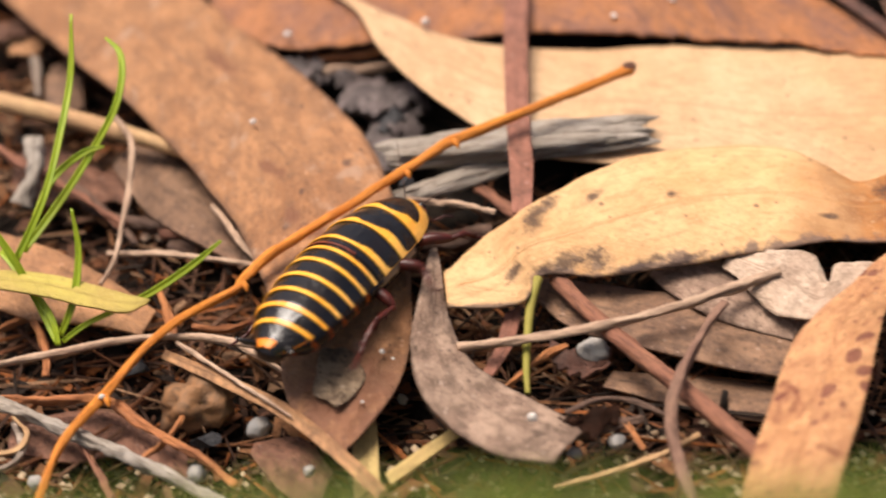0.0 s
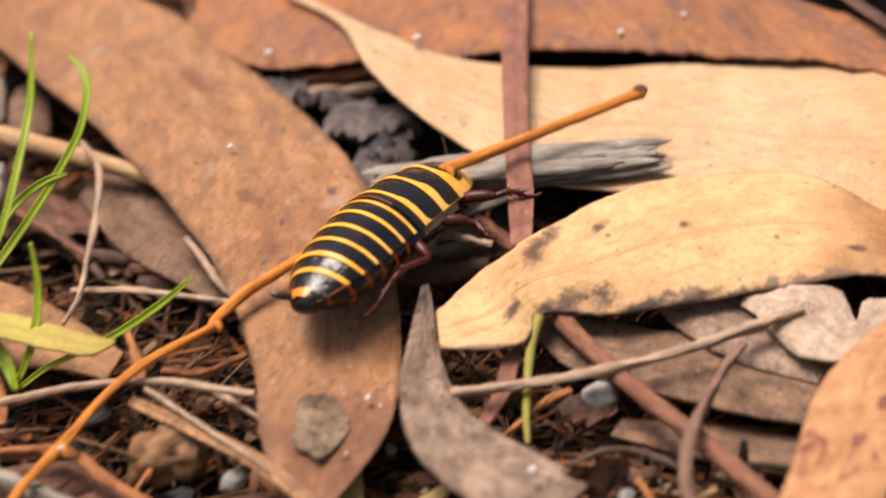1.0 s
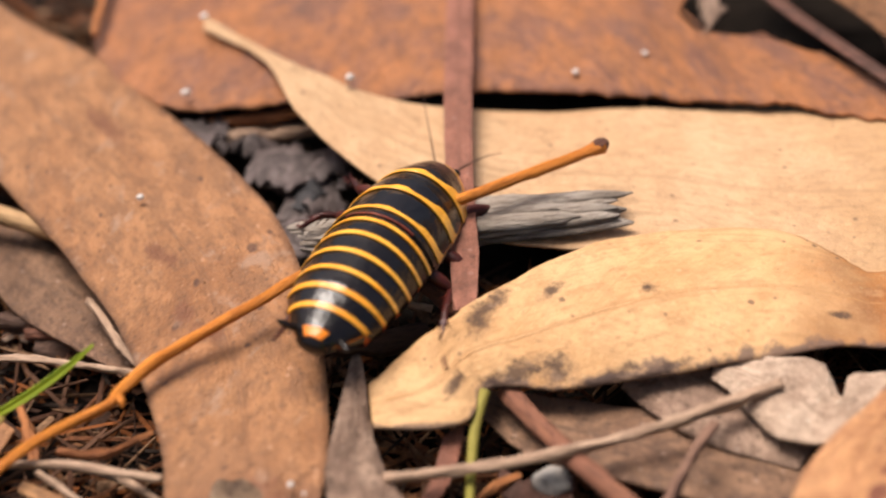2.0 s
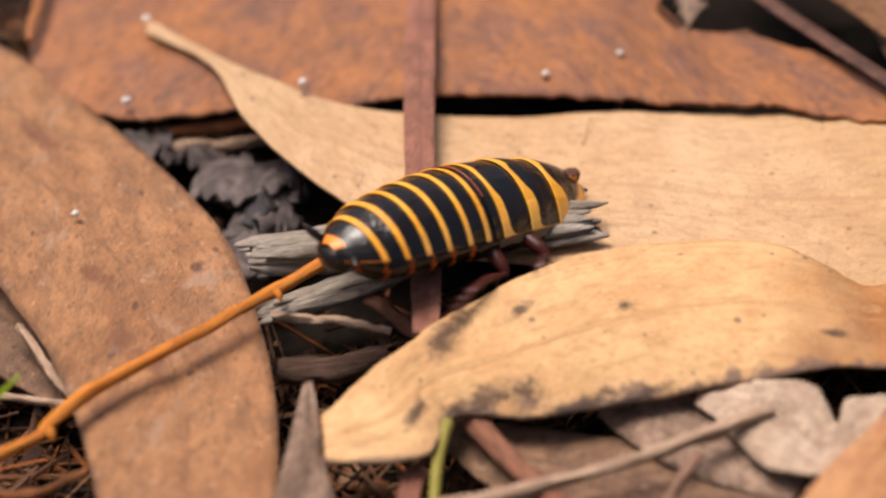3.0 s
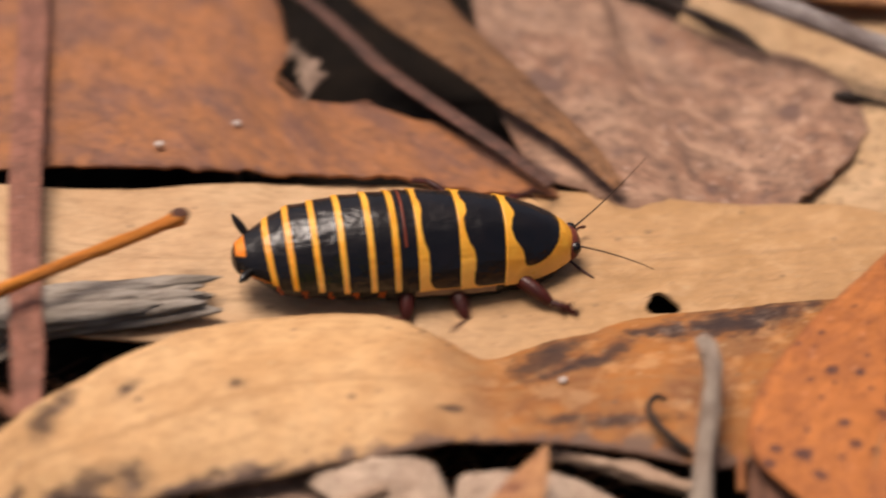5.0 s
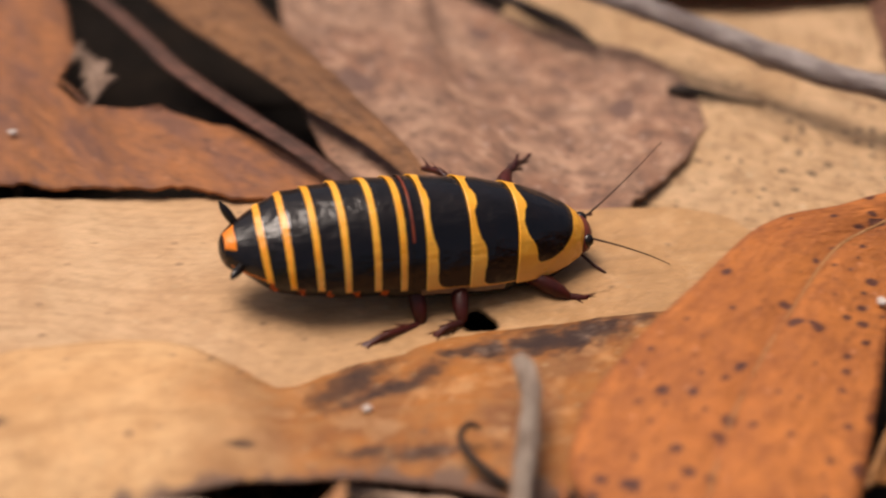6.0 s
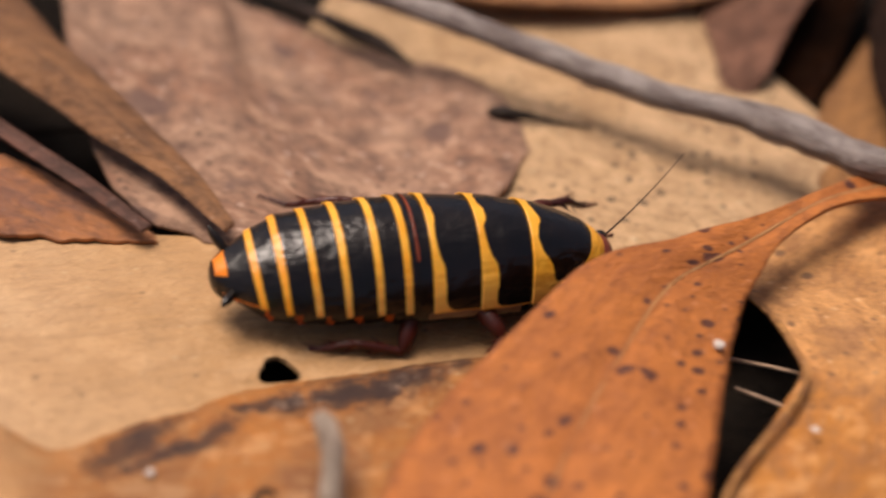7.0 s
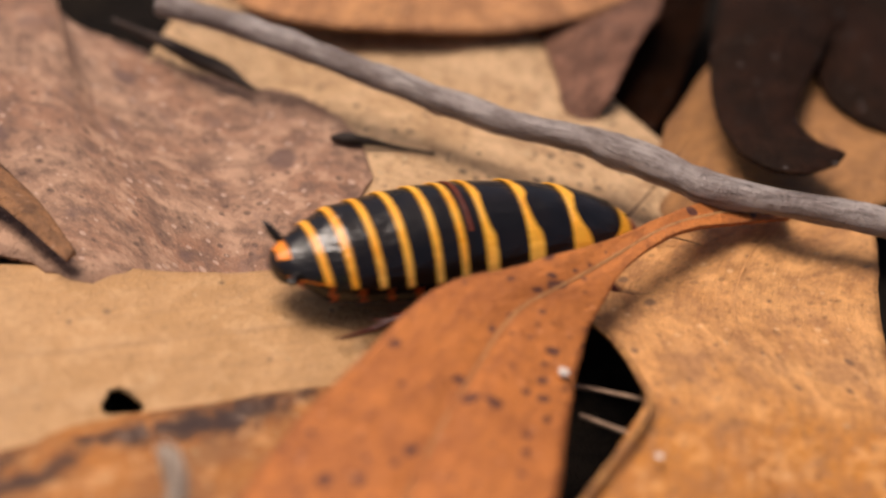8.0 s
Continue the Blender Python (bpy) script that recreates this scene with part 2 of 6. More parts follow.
LEAF_TAN = leaf_mat("tan leaf", (0.62, 0.41, 0.235), (0.56, 0.345, 0.185), (0.33, 0.19, 0.09), spots=0.3, spot=(0.22, 0.13, 0.07), spot_scale=3.6, fine=0.13, grain=0.6, swirl=0.0, turn=(6.8, 9.6, (0.51, 0.29, 0.13), (0.45, 0.25, 0.105)))
LEAF_OCHRE = leaf_mat("ochre leaf", (0.66, 0.41, 0.205), (0.59, 0.335, 0.15), (0.33, 0.17, 0.07), spots=0.34, spot=(0.17, 0.1, 0.06), spot_scale=3.8, torn=1.6, fine=0.15, grain=0.35, swirl=0.0,
                      turn=(3.9, 5.4, (0.37, 0.132, 0.028), (0.21, 0.08, 0.03)), scar_col=(0.045, 0.026, 0.022), scar_core=(0.2, 0.135, 0.1), spec=0.22, rough=0.56,
                      scars=((1.47, 0.37, 0.3, 0.09, 40), (1.41, -0.35, 0.3, 0.1, 5), (1.81, -0.46, 0.14, 0.12, 0), (2.13, -0.69, 0.35, 0.06, 8), (2.66, -0.78, 0.3, 0.05, 8), (0.79, -0.13, 0.15, 0.06, 0), (2.13, 0.4, 0.12, 0.05, 10), (2.96, 0.13, 0.08, 0.05, 0), (4.77, -0.29, 0.1, 0.04, 0), (5.59, 0.34, 0.28, 0.17, 20), (5.86, 0.57, 0.2, 0.12, 0), (5.81, 0.21, 0.25, 0.05, 15), (6.27, 0.42, 0.22, 0.07, 40), (6.04, 0.27, 0.2, 0.08, 10), (6.75, 0.73, 0.2, 0.09, 5), (6.51, 0.68, 0.12, 0.05, 0), (7.34, 0.77, 0.35, 0.13, 5), (6.8, 0.68, 0.2, 0.1, 0), (7.34, 0.82, 0.4, 0.18, 5), (7.59, 0.81, 0.55, 0.16, 6), (6.18, -0.49, 0.4, 0.06, 0), (5.72, -0.4, 0.2, 0.05, 0)))
LEAF_ORANGE = leaf_mat("orange leaf", (0.51, 0.174, 0.044), (0.42, 0.138, 0.038), (0.25, 0.08, 0.03), spots=1.0, spot=(0.06, 0.027, 0.03), spot_scale=5.5, rough=0.46, spec=0.24, fine=0.26, grain=0.55, edge=0.4)
LEAF_ORANGE2 = leaf_mat("orange-brown leaf", (0.58, 0.28, 0.115), (0.5, 0.235, 0.1), (0.22, 0.09, 0.04), spots=0.5, edge=0.5)
LEAF_RIB = leaf_mat("pale midrib", (0.56, 0.3, 0.12), (0.5, 0.26, 0.1), (0.3, 0.13, 0.05), fine=0.2)
LEAF_GOLD = leaf_mat("golden leaf", (0.5, 0.25, 0.08), (0.43, 0.195, 0.062), (0.23, 0.1, 0.045), spots=0.6, spot=(0.14, 0.07, 0.04), fine=0.4, blotch=0.45, blotch_col=(0.3, 0.14, 0.065))
LEAF_GOLD2 = leaf_mat("golden-brown leaf", (0.42, 0.2, 0.07), (0.34, 0.16, 0.06), (0.2, 0.09, 0.04), fine=0.3)
LEAF_AMBER = leaf_mat("golden-amber leaf", (0.57, 0.29, 0.11), (0.45, 0.21, 0.072), (0.25, 0.11, 0.045), rough=0.45, fine=0.36, grain=0.5, swirl=0.0, vein=0.25, spots=0.4, spot=(0.14, 0.07, 0.04), blotch=0.3, blotch_col=(0.3, 0.13, 0.05), turn=(2.2, 3.4, (0.47, 0.18, 0.028), (0.4, 0.145, 0.025)))
LEAF_PINK = leaf_mat("pinkish leaf", (0.36, 0.215, 0.14), (0.29, 0.142, 0.085), (0.15, 0.083, 0.058), fine=0.55, spots=0.7, spot=(0.14, 0.08, 0.065), spot_scale=1.2, grain=0.6, rough=0.62, blotch=0.4, blotch_col=(0.22, 0.13, 0.1), swirl=0.0, flake=(6.0, 0.3))
LEAF_SPECK = leaf_mat("speckled leaf", (0.65, 0.43, 0.245), (0.58, 0.36, 0.185), (0.3, 0.17, 0.085), spots=0.85, spot=(0.13, 0.085, 0.05), spot_scale=8.5, fine=0.28)
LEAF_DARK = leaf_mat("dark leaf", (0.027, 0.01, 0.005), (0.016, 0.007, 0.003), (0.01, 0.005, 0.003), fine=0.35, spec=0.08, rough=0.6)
# near-black copy of the dark leaf: the gap's shade put into colour
LEAF_SHADE_BROWN = leaf_mat("brown leaf with painted shade", (0.02, 0.007, 0.003), (0.01, 0.004, 0.002), (0.004, 0.002, 0.0015), fine=0.2, spec=0.02, rough=0.8)
LEAF_MAUVE = leaf_mat("mauve leaf", (0.23, 0.11, 0.07), (0.17, 0.075, 0.045), (0.07, 0.032, 0.02), fine=0.45, spec=0.25)
LEAF_SALMON = leaf_mat("salmon leaf", (0.62, 0.32, 0.15), (0.56, 0.27, 0.11), (0.38, 0.15, 0.07), blotch=0.8, blotch_col=(0.2, 0.045, 0.026), spots=1.2, spot=(0.2, 0.06, 0.04), spot_scale=4.5)
LEAF_GREY = leaf_mat("grey leaf", (0.42, 0.29, 0.21), (0.3, 0.19, 0.135), (0.13, 0.08, 0.055), fine=0.42, grain=1.1, rough=0.65, swirl=0.0, edge=0.6)
LEAF_BEIGE = leaf_mat("beige leaf", (0.28, 0.16, 0.095), (0.21, 0.115, 0.07), (0.1, 0.058, 0.04), fine=0.4)
LEAF_PALE = leaf_mat("pale leaf", (0.63, 0.48, 0.36), (0.52, 0.37, 0.27), (0.24, 0.15, 0.1), fine=0.26, grain=0.9, rough=0.65)
LEAF_TAWNY = leaf_mat("tawny leaf", (0.48, 0.24, 0.11), (0.4, 0.19, 0.09), (0.2, 0.1, 0.05))
LEAF_YELLOWGREEN = leaf_mat("yellow-green blade", (0.55, 0.45, 0.1), (0.5, 0.36, 0.1), (0.35, 0.25, 0.06), fine=0.1)
LEAF_STRIP = leaf_mat("red-brown strip", (0.35, 0.145, 0.097), (0.29, 0.118, 0.076), (0.15, 0.066, 0.044), fine=0.3)
LEAF_STRIP2 = leaf_mat("brown strip", (0.33, 0.155, 0.065), (0.24, 0.11, 0.05), (0.08, 0.038, 0.02), fine=0.3, edge=0.6)
LEAF_DARKSTRIP = leaf_mat("dark strip", (0.17, 0.075, 0.05), (0.125, 0.056, 0.04), (0.04, 0.022, 0.016), fine=0.3)
LEAF_RUSTBROWN = leaf_mat("rusty strip", (0.52, 0.28, 0.13), (0.42, 0.21, 0.1), (0.15, 0.08, 0.045), fine=0.35)
LEAF_STRAW = leaf_mat("straw", (0.62, 0.46, 0.19), (0.55, 0.38, 0.15), (0.34, 0.22, 0.09), fine=0.2)
WOOD_ORANGE = wood_mat("orange twig bark", (0.68, 0.235, 0.03), (0.55, 0.175, 0.025), (0.25, 0.08, 0.022), streak=0.45, relief=0.7, rough=0.5)
WOOD_GREY = wood_mat("grey bark", (0.58, 0.51, 0.48), (0.33, 0.27, 0.25), (0.12, 0.085, 0.075), relief=2.4, rough=0.8, streak=0.9)
WOOD_SILVER = wood_mat("silver weathered wood", (0.47, 0.41, 0.35), (0.37, 0.31, 0.25), (0.15, 0.115, 0.09), relief=1.2, rough=0.75)
WOOD_CURVED = wood_mat("curved twig bark", (0.28, 0.16, 0.11), (0.22, 0.12, 0.085), (0.1, 0.055, 0.04), relief=0.7)
WOOD_PALE = wood_mat("pale stem", (0.53, 0.37, 0.26), (0.44, 0.29, 0.2), (0.22, 0.135, 0.09), relief=0.6)
WOOD_RED = wood_mat("red-brown wood", (0.3, 0.13, 0.075), (0.25, 0.105, 0.065), (0.11, 0.05, 0.035), relief=0.7)
WOOD_BROWN = wood_mat("brown bark", (0.17, 0.1, 0.07), (0.13, 0.075, 0.055), (0.05, 0.032, 0.025), relief=0.9)
WOOD_RUST = wood_mat("rust bark", (0.5, 0.2, 0.07), (0.38, 0.14, 0.055), (0.13, 0.055, 0.03), relief=0.8)
WOOD_STRAW = wood_mat("straw stem", (0.56, 0.36, 0.18), (0.48, 0.28, 0.14), (0.26, 0.15, 0.08), relief=0.5)
WOOD_STUB = wood_mat("pale dead wood", (0.5, 0.41, 0.33), (0.38, 0.29, 0.23), (0.17, 0.12, 0.09), relief=1.6, rough=0.75)
WOOD_BLACK = wood_mat("black tendril", (0.03, 0.022, 0.018), (0.05, 0.03, 0.022), (0.012, 0.01, 0.009), relief=0.4)
STEM_GREEN = wood_mat("green stem", (0.24, 0.22, 0.035), (0.3, 0.25, 0.06), (0.13, 0.12, 0.03), relief=0.2, streak=0.4)
BLACK_SHELL = chitin("black shell", (0.007, 0.005, 0.004), (0.013, 0.008, 0.006), rough=0.16, spec=0.5, dents=0.12)
BANDED_YELLOW = banded("yellow banded shell", (0.95, 0.47, 0.05), (0.92, 0.37, 0.018), cream=0.25)
BANDED_AMBER = banded("amber banded shell", (0.93, 0.42, 0.04), (0.88, 0.32, 0.015))
BANDED_ORANGE = banded("orange tipped shell", (0.9, 0.26, 0.012), (0.82, 0.2, 0.008))
BANDED_RED = banded("red banded shell", (0.3, 0.05, 0.012), (0.16, 0.025, 0.01))
MARK_SHELL = chitin("red-orange marks", (0.5, 0.1, 0.008), (0.3, 0.05, 0.006), rough=0.4)
RED_SHELL = chitin("dark red shell", (0.075, 0.012, 0.007), (0.025, 0.006, 0.005), rough=0.34, spec=0.35)
HEAD_SHELL = chitin("red-brown head", (0.17, 0.04, 0.025), (0.08, 0.02, 0.014), rough=0.4, spec=0.25)
PALE_SHELL = chitin("pale membrane", (0.34, 0.24, 0.15), (0.2, 0.12, 0.07), rough=0.45)


def grass_mat(a=(0.19, 0.28, 0.01), c=(0.32, 0.39, 0.02)):
    m, nt, b = start("green grass", 0.45, 0.35)
    flat = coords(nt, (1, 8, 1))
    n1 = noise_tex(nt, flat, 2.5, 4, 0.6)
    nt.links.new(mix(nt, ramp(nt, n1, 0.3, 0.7), a, c), b.inputs["Base Color"])
    b.inputs["Subsurface Weight"].default_value = 0.15
    b.inputs["Subsurface Radius"].default_value = (0.001, 0.001, 0.0005)
    bumped(nt, b, [(n1, 0.1)])
    return m


def soil_mat():
    m, nt, b = start("dark soil", 0.95, 0.08)
    flat = coords(nt, (100, 100, 100), uv=False)
    n1, n2, n3 = noise_tex(nt, flat, 1.3, 5, 0.7), noise_tex(nt, flat, 8.0, 5, 0.7), noise_tex(nt, flat, 30.0, 3, 0.7)
    col = mix(nt, ramp(nt, n1, 0.35, 0.65), (0.01, 0.008, 0.007), (0.022, 0.016, 0.012))
    col = mix(nt, math_node(nt, "MULTIPLY", ramp(nt, n2, 0.55, 0.75), 0.4), col, (0.06, 0.04, 0.028))
    nt.links.new(col, b.inputs["Base Color"])
    bumped(nt, b, [(n2, 1.0), (n3, 0.4)])
    return m


def stone_mat(name, a, c):
    m, nt, b = start(name, 0.65, 0.25)
    flat = coords(nt, (100, 100, 100), uv=False)
    n1, n2 = noise_tex(nt, flat, 6.0, 4, 0.6), noise_tex(nt, flat, 30.0, 3, 0.6)
    nt.links.new(mix(nt, ramp(nt, n1, 0.35, 0.65), a, c), b.inputs["Base Color"])
    bumped(nt, b, [(n1, 0.2), (n2, 0.08)])
    return m


GRASS = grass_mat()
SOIL = soil_mat()
QUARTZ = stone_mat("white quartz grain", (0.7, 0.65, 0.6), (0.55, 0.5, 0.46))
PEBBLE = stone_mat("grey pebble", (0.25, 0.24, 0.23), (0.34, 0.31, 0.28))
BROWN_STONE = stone_mat("brown stone", (0.26, 0.13, 0.06), (0.14, 0.08, 0.045))
LEAF_SLATE = leaf_mat("slate bark", (0.17, 0.132, 0.125), (0.11, 0.085, 0.08), (0.045, 0.034, 0.032), fine=0.4, grain=0.8, swirl=0.8)
CHARCOAL = stone_mat("charcoal", (0.02, 0.02, 0.022), (0.045, 0.043, 0.045))
FUNGUS = leaf_mat("pale fungal crust", (0.31, 0.22, 0.14), (0.24, 0.14, 0.08), (0.08, 0.045, 0.028), fine=0.6, grain=1.6)


# ---- builders ----
def part(name, bm, material, parent=None, label="", smooth=True):
    """Links a bmesh as one mesh object, in centimetres, under a thing or at top level."""
    bmesh.ops.recalc_face_normals(bm, faces=bm.faces[:])
    me = bpy.data.meshes.new(name)
    bm.to_mesh(me)
    bm.free()
    for p in me.polygons:
        p.use_smooth = smooth
    for mm in material if isinstance(material, (list, tuple)) else (material,):
        me.materials.append(mm)
    ob = new(name, me)
    ob.parent = parent
    if label:
        tagged(ob, label)
    return ob


def spline(rows, n):
    """Catmull-Rom through the rows, n + 1 samples evenly over their parameters by length."""
    p = np.array(rows, float)
    seg = np.maximum(np.linalg.norm(np.diff(p[:, :3], axis=0), axis=1), 1e-4) ** 0.5
    k = np.r_[0, np.cumsum(seg)]
    m = np.zeros_like(p)
    for i in range(len(p)):
        if 0 < i < len(p) - 1:
            d0, d1 = (p[i] - p[i - 1]) / seg[i - 1], (p[i + 1] - p[i]) / seg[i]
            m[i] = (d0 * seg[i] + d1 * seg[i - 1]) / (seg[i] + seg[i - 1])
    m[0], m[-1] = (p[1] - p[0]) / seg[0], (p[-1] - p[-2]) / seg[-1]
    out = []
    for t in np.linspace(0, k[-1], n + 1):
        i = min(int(np.searchsorted(k, t, side="right")) - 1, len(seg) - 1)
        u, s = (t - k[i]) / seg[i], seg[i]
        out.append((2 * u**3 - 3 * u**2 + 1) * p[i] + (u**3 - 2 * u**2 + u) * s * m[i] + (-2 * u**3 + 3 * u**2) * p[i + 1] + (u**3 - u**2) * s * m[i + 1])
    return np.array(out)


def sheet(points, uvs, across, thick):
    """A closed sheet from a grid of places, with its underside and rim; uv in centimetres."""
    n, m = points.shape[:2]
    du, dv = np.gradient(points, axis=0), np.gradient(points, axis=1)
    nor = np.cross(du, dv)
    nor /= np.maximum(np.linalg.norm(nor, axis=2, keepdims=True), 1e-9)
    if nor[:, :, 2].mean() < 0:
        nor = -nor
    under = points - nor * thick
    bm = bmesh.new()
    uv, lay = bm.loops.layers.uv.new("uv"), bm.verts.layers.float.new("across")
    tops = [[bm.verts.new(points[i, j] * CM) for j in range(m)] for i in range(n)]
    lows = [[bm.verts.new(under[i, j] * CM) for j in range(m)] for i in range(n)]
    where = {}
    for i in range(n):
        for j in range(m):
            for v in (tops[i][j], lows[i][j]):
                v[lay] = across[i, j]
                where[v] = uvs[i, j]
    quads = []
    for i in range(n - 1):
        for j in range(m - 1):
            quads.append((tops[i][j], tops[i + 1][j], tops[i + 1][j + 1], tops[i][j + 1]))
            quads.append((lows[i][j], lows[i][j + 1], lows[i + 1][j + 1], lows[i + 1][j]))
    for i in range(n - 1):
        quads.append((tops[i][0], lows[i][0], lows[i + 1][0], tops[i + 1][0]))
        quads.append((tops[i][-1], tops[i + 1][-1], lows[i + 1][-1], lows[i][-1]))
    for j in range(m - 1):
        quads.append((tops[0][j], tops[0][j + 1], lows[0][j + 1], lows[0][j]))
        quads.append((tops[-1][j], lows[-1][j], lows[-1][j + 1], tops[-1][j + 1]))
    for q in quads:
        f = bm.faces.new(q)
        for lp in f.loops:
            lp[uv].uv = where[lp.vert]
    return bm


def leaf(name, label, category, rows, material, camber=0.08, wave=0.03, seed=0, rib=0.3, ragged=0.01, thick=0.035, n=64, m=22, ribmat=None, hole=None):
    """A leaf blade along its midrib. Rows: x, y, z of the midrib, half width, bearing and tilt of the blade across it."""
    s = spline(rows, n)
    s[:, 3] = np.maximum(s[:, 3], 0.012)
    length = np.r_[0, np.cumsum(np.linalg.norm(np.diff(s[:, :3], axis=0), axis=1))]
    v = np.linspace(-1, 1, m + 1)
    pts, uvs = np.zeros((n + 1, m + 1, 3)), np.zeros((n + 1, m + 1, 2))
    for i, (x, y, z, w, bear, tilt) in enumerate(s):
        b, t = radians(bear), radians(tilt)
        side = np.array((math.cos(b) * math.cos(t), math.sin(b) * math.cos(t), math.sin(t)))
        up = np.array((-math.cos(b) * math.sin(t), -math.sin(b) * math.sin(t), math.cos(t)))
        tooth = [1 + ragged * (noise.noise((length[i] * 3.0, seed * 7.3 + k * 50, 0)) + 0.7 * noise.noise((length[i] * 11.0, seed * 3.1 + k * 50, 5))) / max(w, 0.2) for k in (0, 1)]
        for j, a in enumerate(v):
            ww = w * (tooth[0] if a < 0 else tooth[1])
            rise = camber * w * (1 - a * a) - camber * w * 0.5
            rise += wave * w**0.5 * noise.noise((length[i] * 0.9, a * 1.4, seed * 11.7)) + 0.35 * wave * noise.noise((length[i] * 3.5, a * w * 3.5, seed * 5.1))
            rise -= 0.03 * rib * math.exp(-((a * w) / 0.09) ** 2)
            pts[i, j] = np.array((x, y, z)) + side * ww * a + up * rise
            uvs[i, j] = (length[i], a * w)
    bm = sheet(pts, uvs, np.tile(v, (n + 1, 1)), thick)
    if hole:
        gone = []
        for f in bm.faces:
            c = f.calc_center_median() / CM
            a = math.atan2(c.y - hole[1], c.x - hole[0])
            if math.hypot(c.x - hole[0], (c.y - hole[1]) * 1.1) < hole[2] * (1 - 0.16 * math.sin(3 * a)):
                gone.append(f)
        bmesh.ops.delete(bm, geom=gone, context="FACES")
        # the torn rim, drawn to a smooth three-cornered line
        for v in bm.verts:
            if v.is_boundary:
                c = v.co / CM
                a = math.atan2(c.y - hole[1], c.x - hole[0])
                far = math.hypot(c.x - hole[0], (c.y - hole[1]) * 1.1)
                k = hole[2] * (1 - 0.16 * math.sin(3 * a) + 0.1 * noise.noise((a * 3, 1, 2))) / max(far, 1e-6)
                v.co.x, v.co.y = (hole[0] + (c.x - hole[0]) * k) * CM, (hole[1] + (c.y - hole[1]) * k) * CM
    thing = part(name, bm, material)
    tagged(thing, label, category, "leaf litter")
    if rib >= 0.1:
        mid = m // 2
        line = [(*(pts[i, mid] - (0, 0, 0.014 if rib < 0.3 else 0.01)), 0.02 * (1.0 - 0.4 * i / n)) for i in range(3, n - 3, 3)]
        part("midrib", tube(line, 8, 40), ribmat or material, thing, "raised midrib of the leaf")
    return thing


def tube(rows, sides=10, n=40, knob=0.0, seed=0, flat=1.0):
    """A round stem through rows of x, y, z, radius, closed at both ends, with lumps."""
    s = spline(rows, n)
    bm = bmesh.new()
    uv = bm.loops.layers.uv.new("uv")
    rings, where = [], {}
    far = 0.0
    for i in range(n + 1):
        p, r = s[i, :3], max(s[i, 3], 0.002)
        d = s[min(i + 1, n), :3] - s[max(i - 1, 0), :3]
        d = d / max(np.linalg.norm(d), 1e-9)
        ref = np.array((0, 0, 1.0)) if abs(d[2]) < 0.85 else np.array((0, 1.0, 0))
        a = np.cross(d, ref)
        a /= np.linalg.norm(a)
        b = np.cross(a, d)
        far += np.linalg.norm(p - s[max(i - 1, 0), :3])
        ring = []
        for k in range(sides):
            w = 2 * math.pi * k / sides
            lump = 1 + (knob / max(r, 0.03)) * (noise.noise((far * 2.2, math.cos(w) * 1.2, math.sin(w) * 1.2 + seed * 9.7)) + 0.6 * noise.noise((far * 7, math.cos(w) * 2.5, math.sin(w) * 2.5 + seed * 4.1)))
            vert = bm.verts.new((p + (a * math.cos(w) + b * math.sin(w) * flat) * r * lump) * CM)
            where[vert] = (far, w * r)
            ring.append(vert)
        rings.append(ring)
    for i in range(n):
        for k in range(sides):
            bm.faces.new((rings[i][k], rings[i][(k + 1) % sides], rings[i + 1][(k + 1) % sides], rings[i + 1][k]))
    bm.faces.new(rings[0][::-1])
    bm.faces.new(rings[-1])
    for f in bm.faces:
        for lp in f.loops:
            lp[uv].uv = where[lp.vert]
    return bm


made = {}
stick_count = [0]


SLIM = {"rusty_twig": 0.66, "thin_stick": 0.76, "curved_twig": 0.84, "red_stick": 0.88, "brown_stick": 0.88, "grey_stick": 0.88, "rootlet": 0.8}


def stick(name, label, category, rows, material, knob=0.03):
    stick_count[0] += 1
    rows = [(x, y, z, r * SLIM.get(name, 1.0)) for x, y, z, r in rows]
    ob = part(name, tube(rows, 14, 90, knob, stick_count[0]), material)
    made.setdefault(name, ob)
    return tagged(ob, label, category, "twigs and sticks")


def stone(name, label, x, y, z, r, material, seed, flat=0.75, category="pebble", rough=0.3):
    """A worn grain, or for charcoal a broken lump with flat facets."""
    broken = material is CHARCOAL
    cuts = [Vector((math.sin(seed * 3.7 + 2.4 * q), math.cos(seed * 1.9 + 5.1 * q), math.sin(seed + 1.3 * q))).normalized() for q in range(9)]
    bm = bmesh.new()
    bmesh.ops.create_icosphere(bm, subdivisions=3, radius=1)
    for v in bm.verts:
        k = 1 + rough * noise.noise(v.co * 1.3 + Vector((seed * 3.1, 0, 0))) + 0.4 * rough * noise.noise(v.co * 3.5 + Vector((0, seed * 1.7, 0)))
        if broken:
            for q, c in enumerate(cuts):
                v.co -= c * max(0.0, v.co.dot(c) - 0.45 - 0.06 * (q % 4))
        v.co = Vector((v.co.x * k * r * (1.3 if broken else 1.0), v.co.y * k * r * 0.85, v.co.z * k * r * flat)) * CM
    ob = part(name, bm, material, smooth=not broken)
    ob.matrix_basis = pose(x * CM, y * CM, z * CM, 0, 0, seed * 47)
    return tagged(ob, label, category, "stones and crumbs")


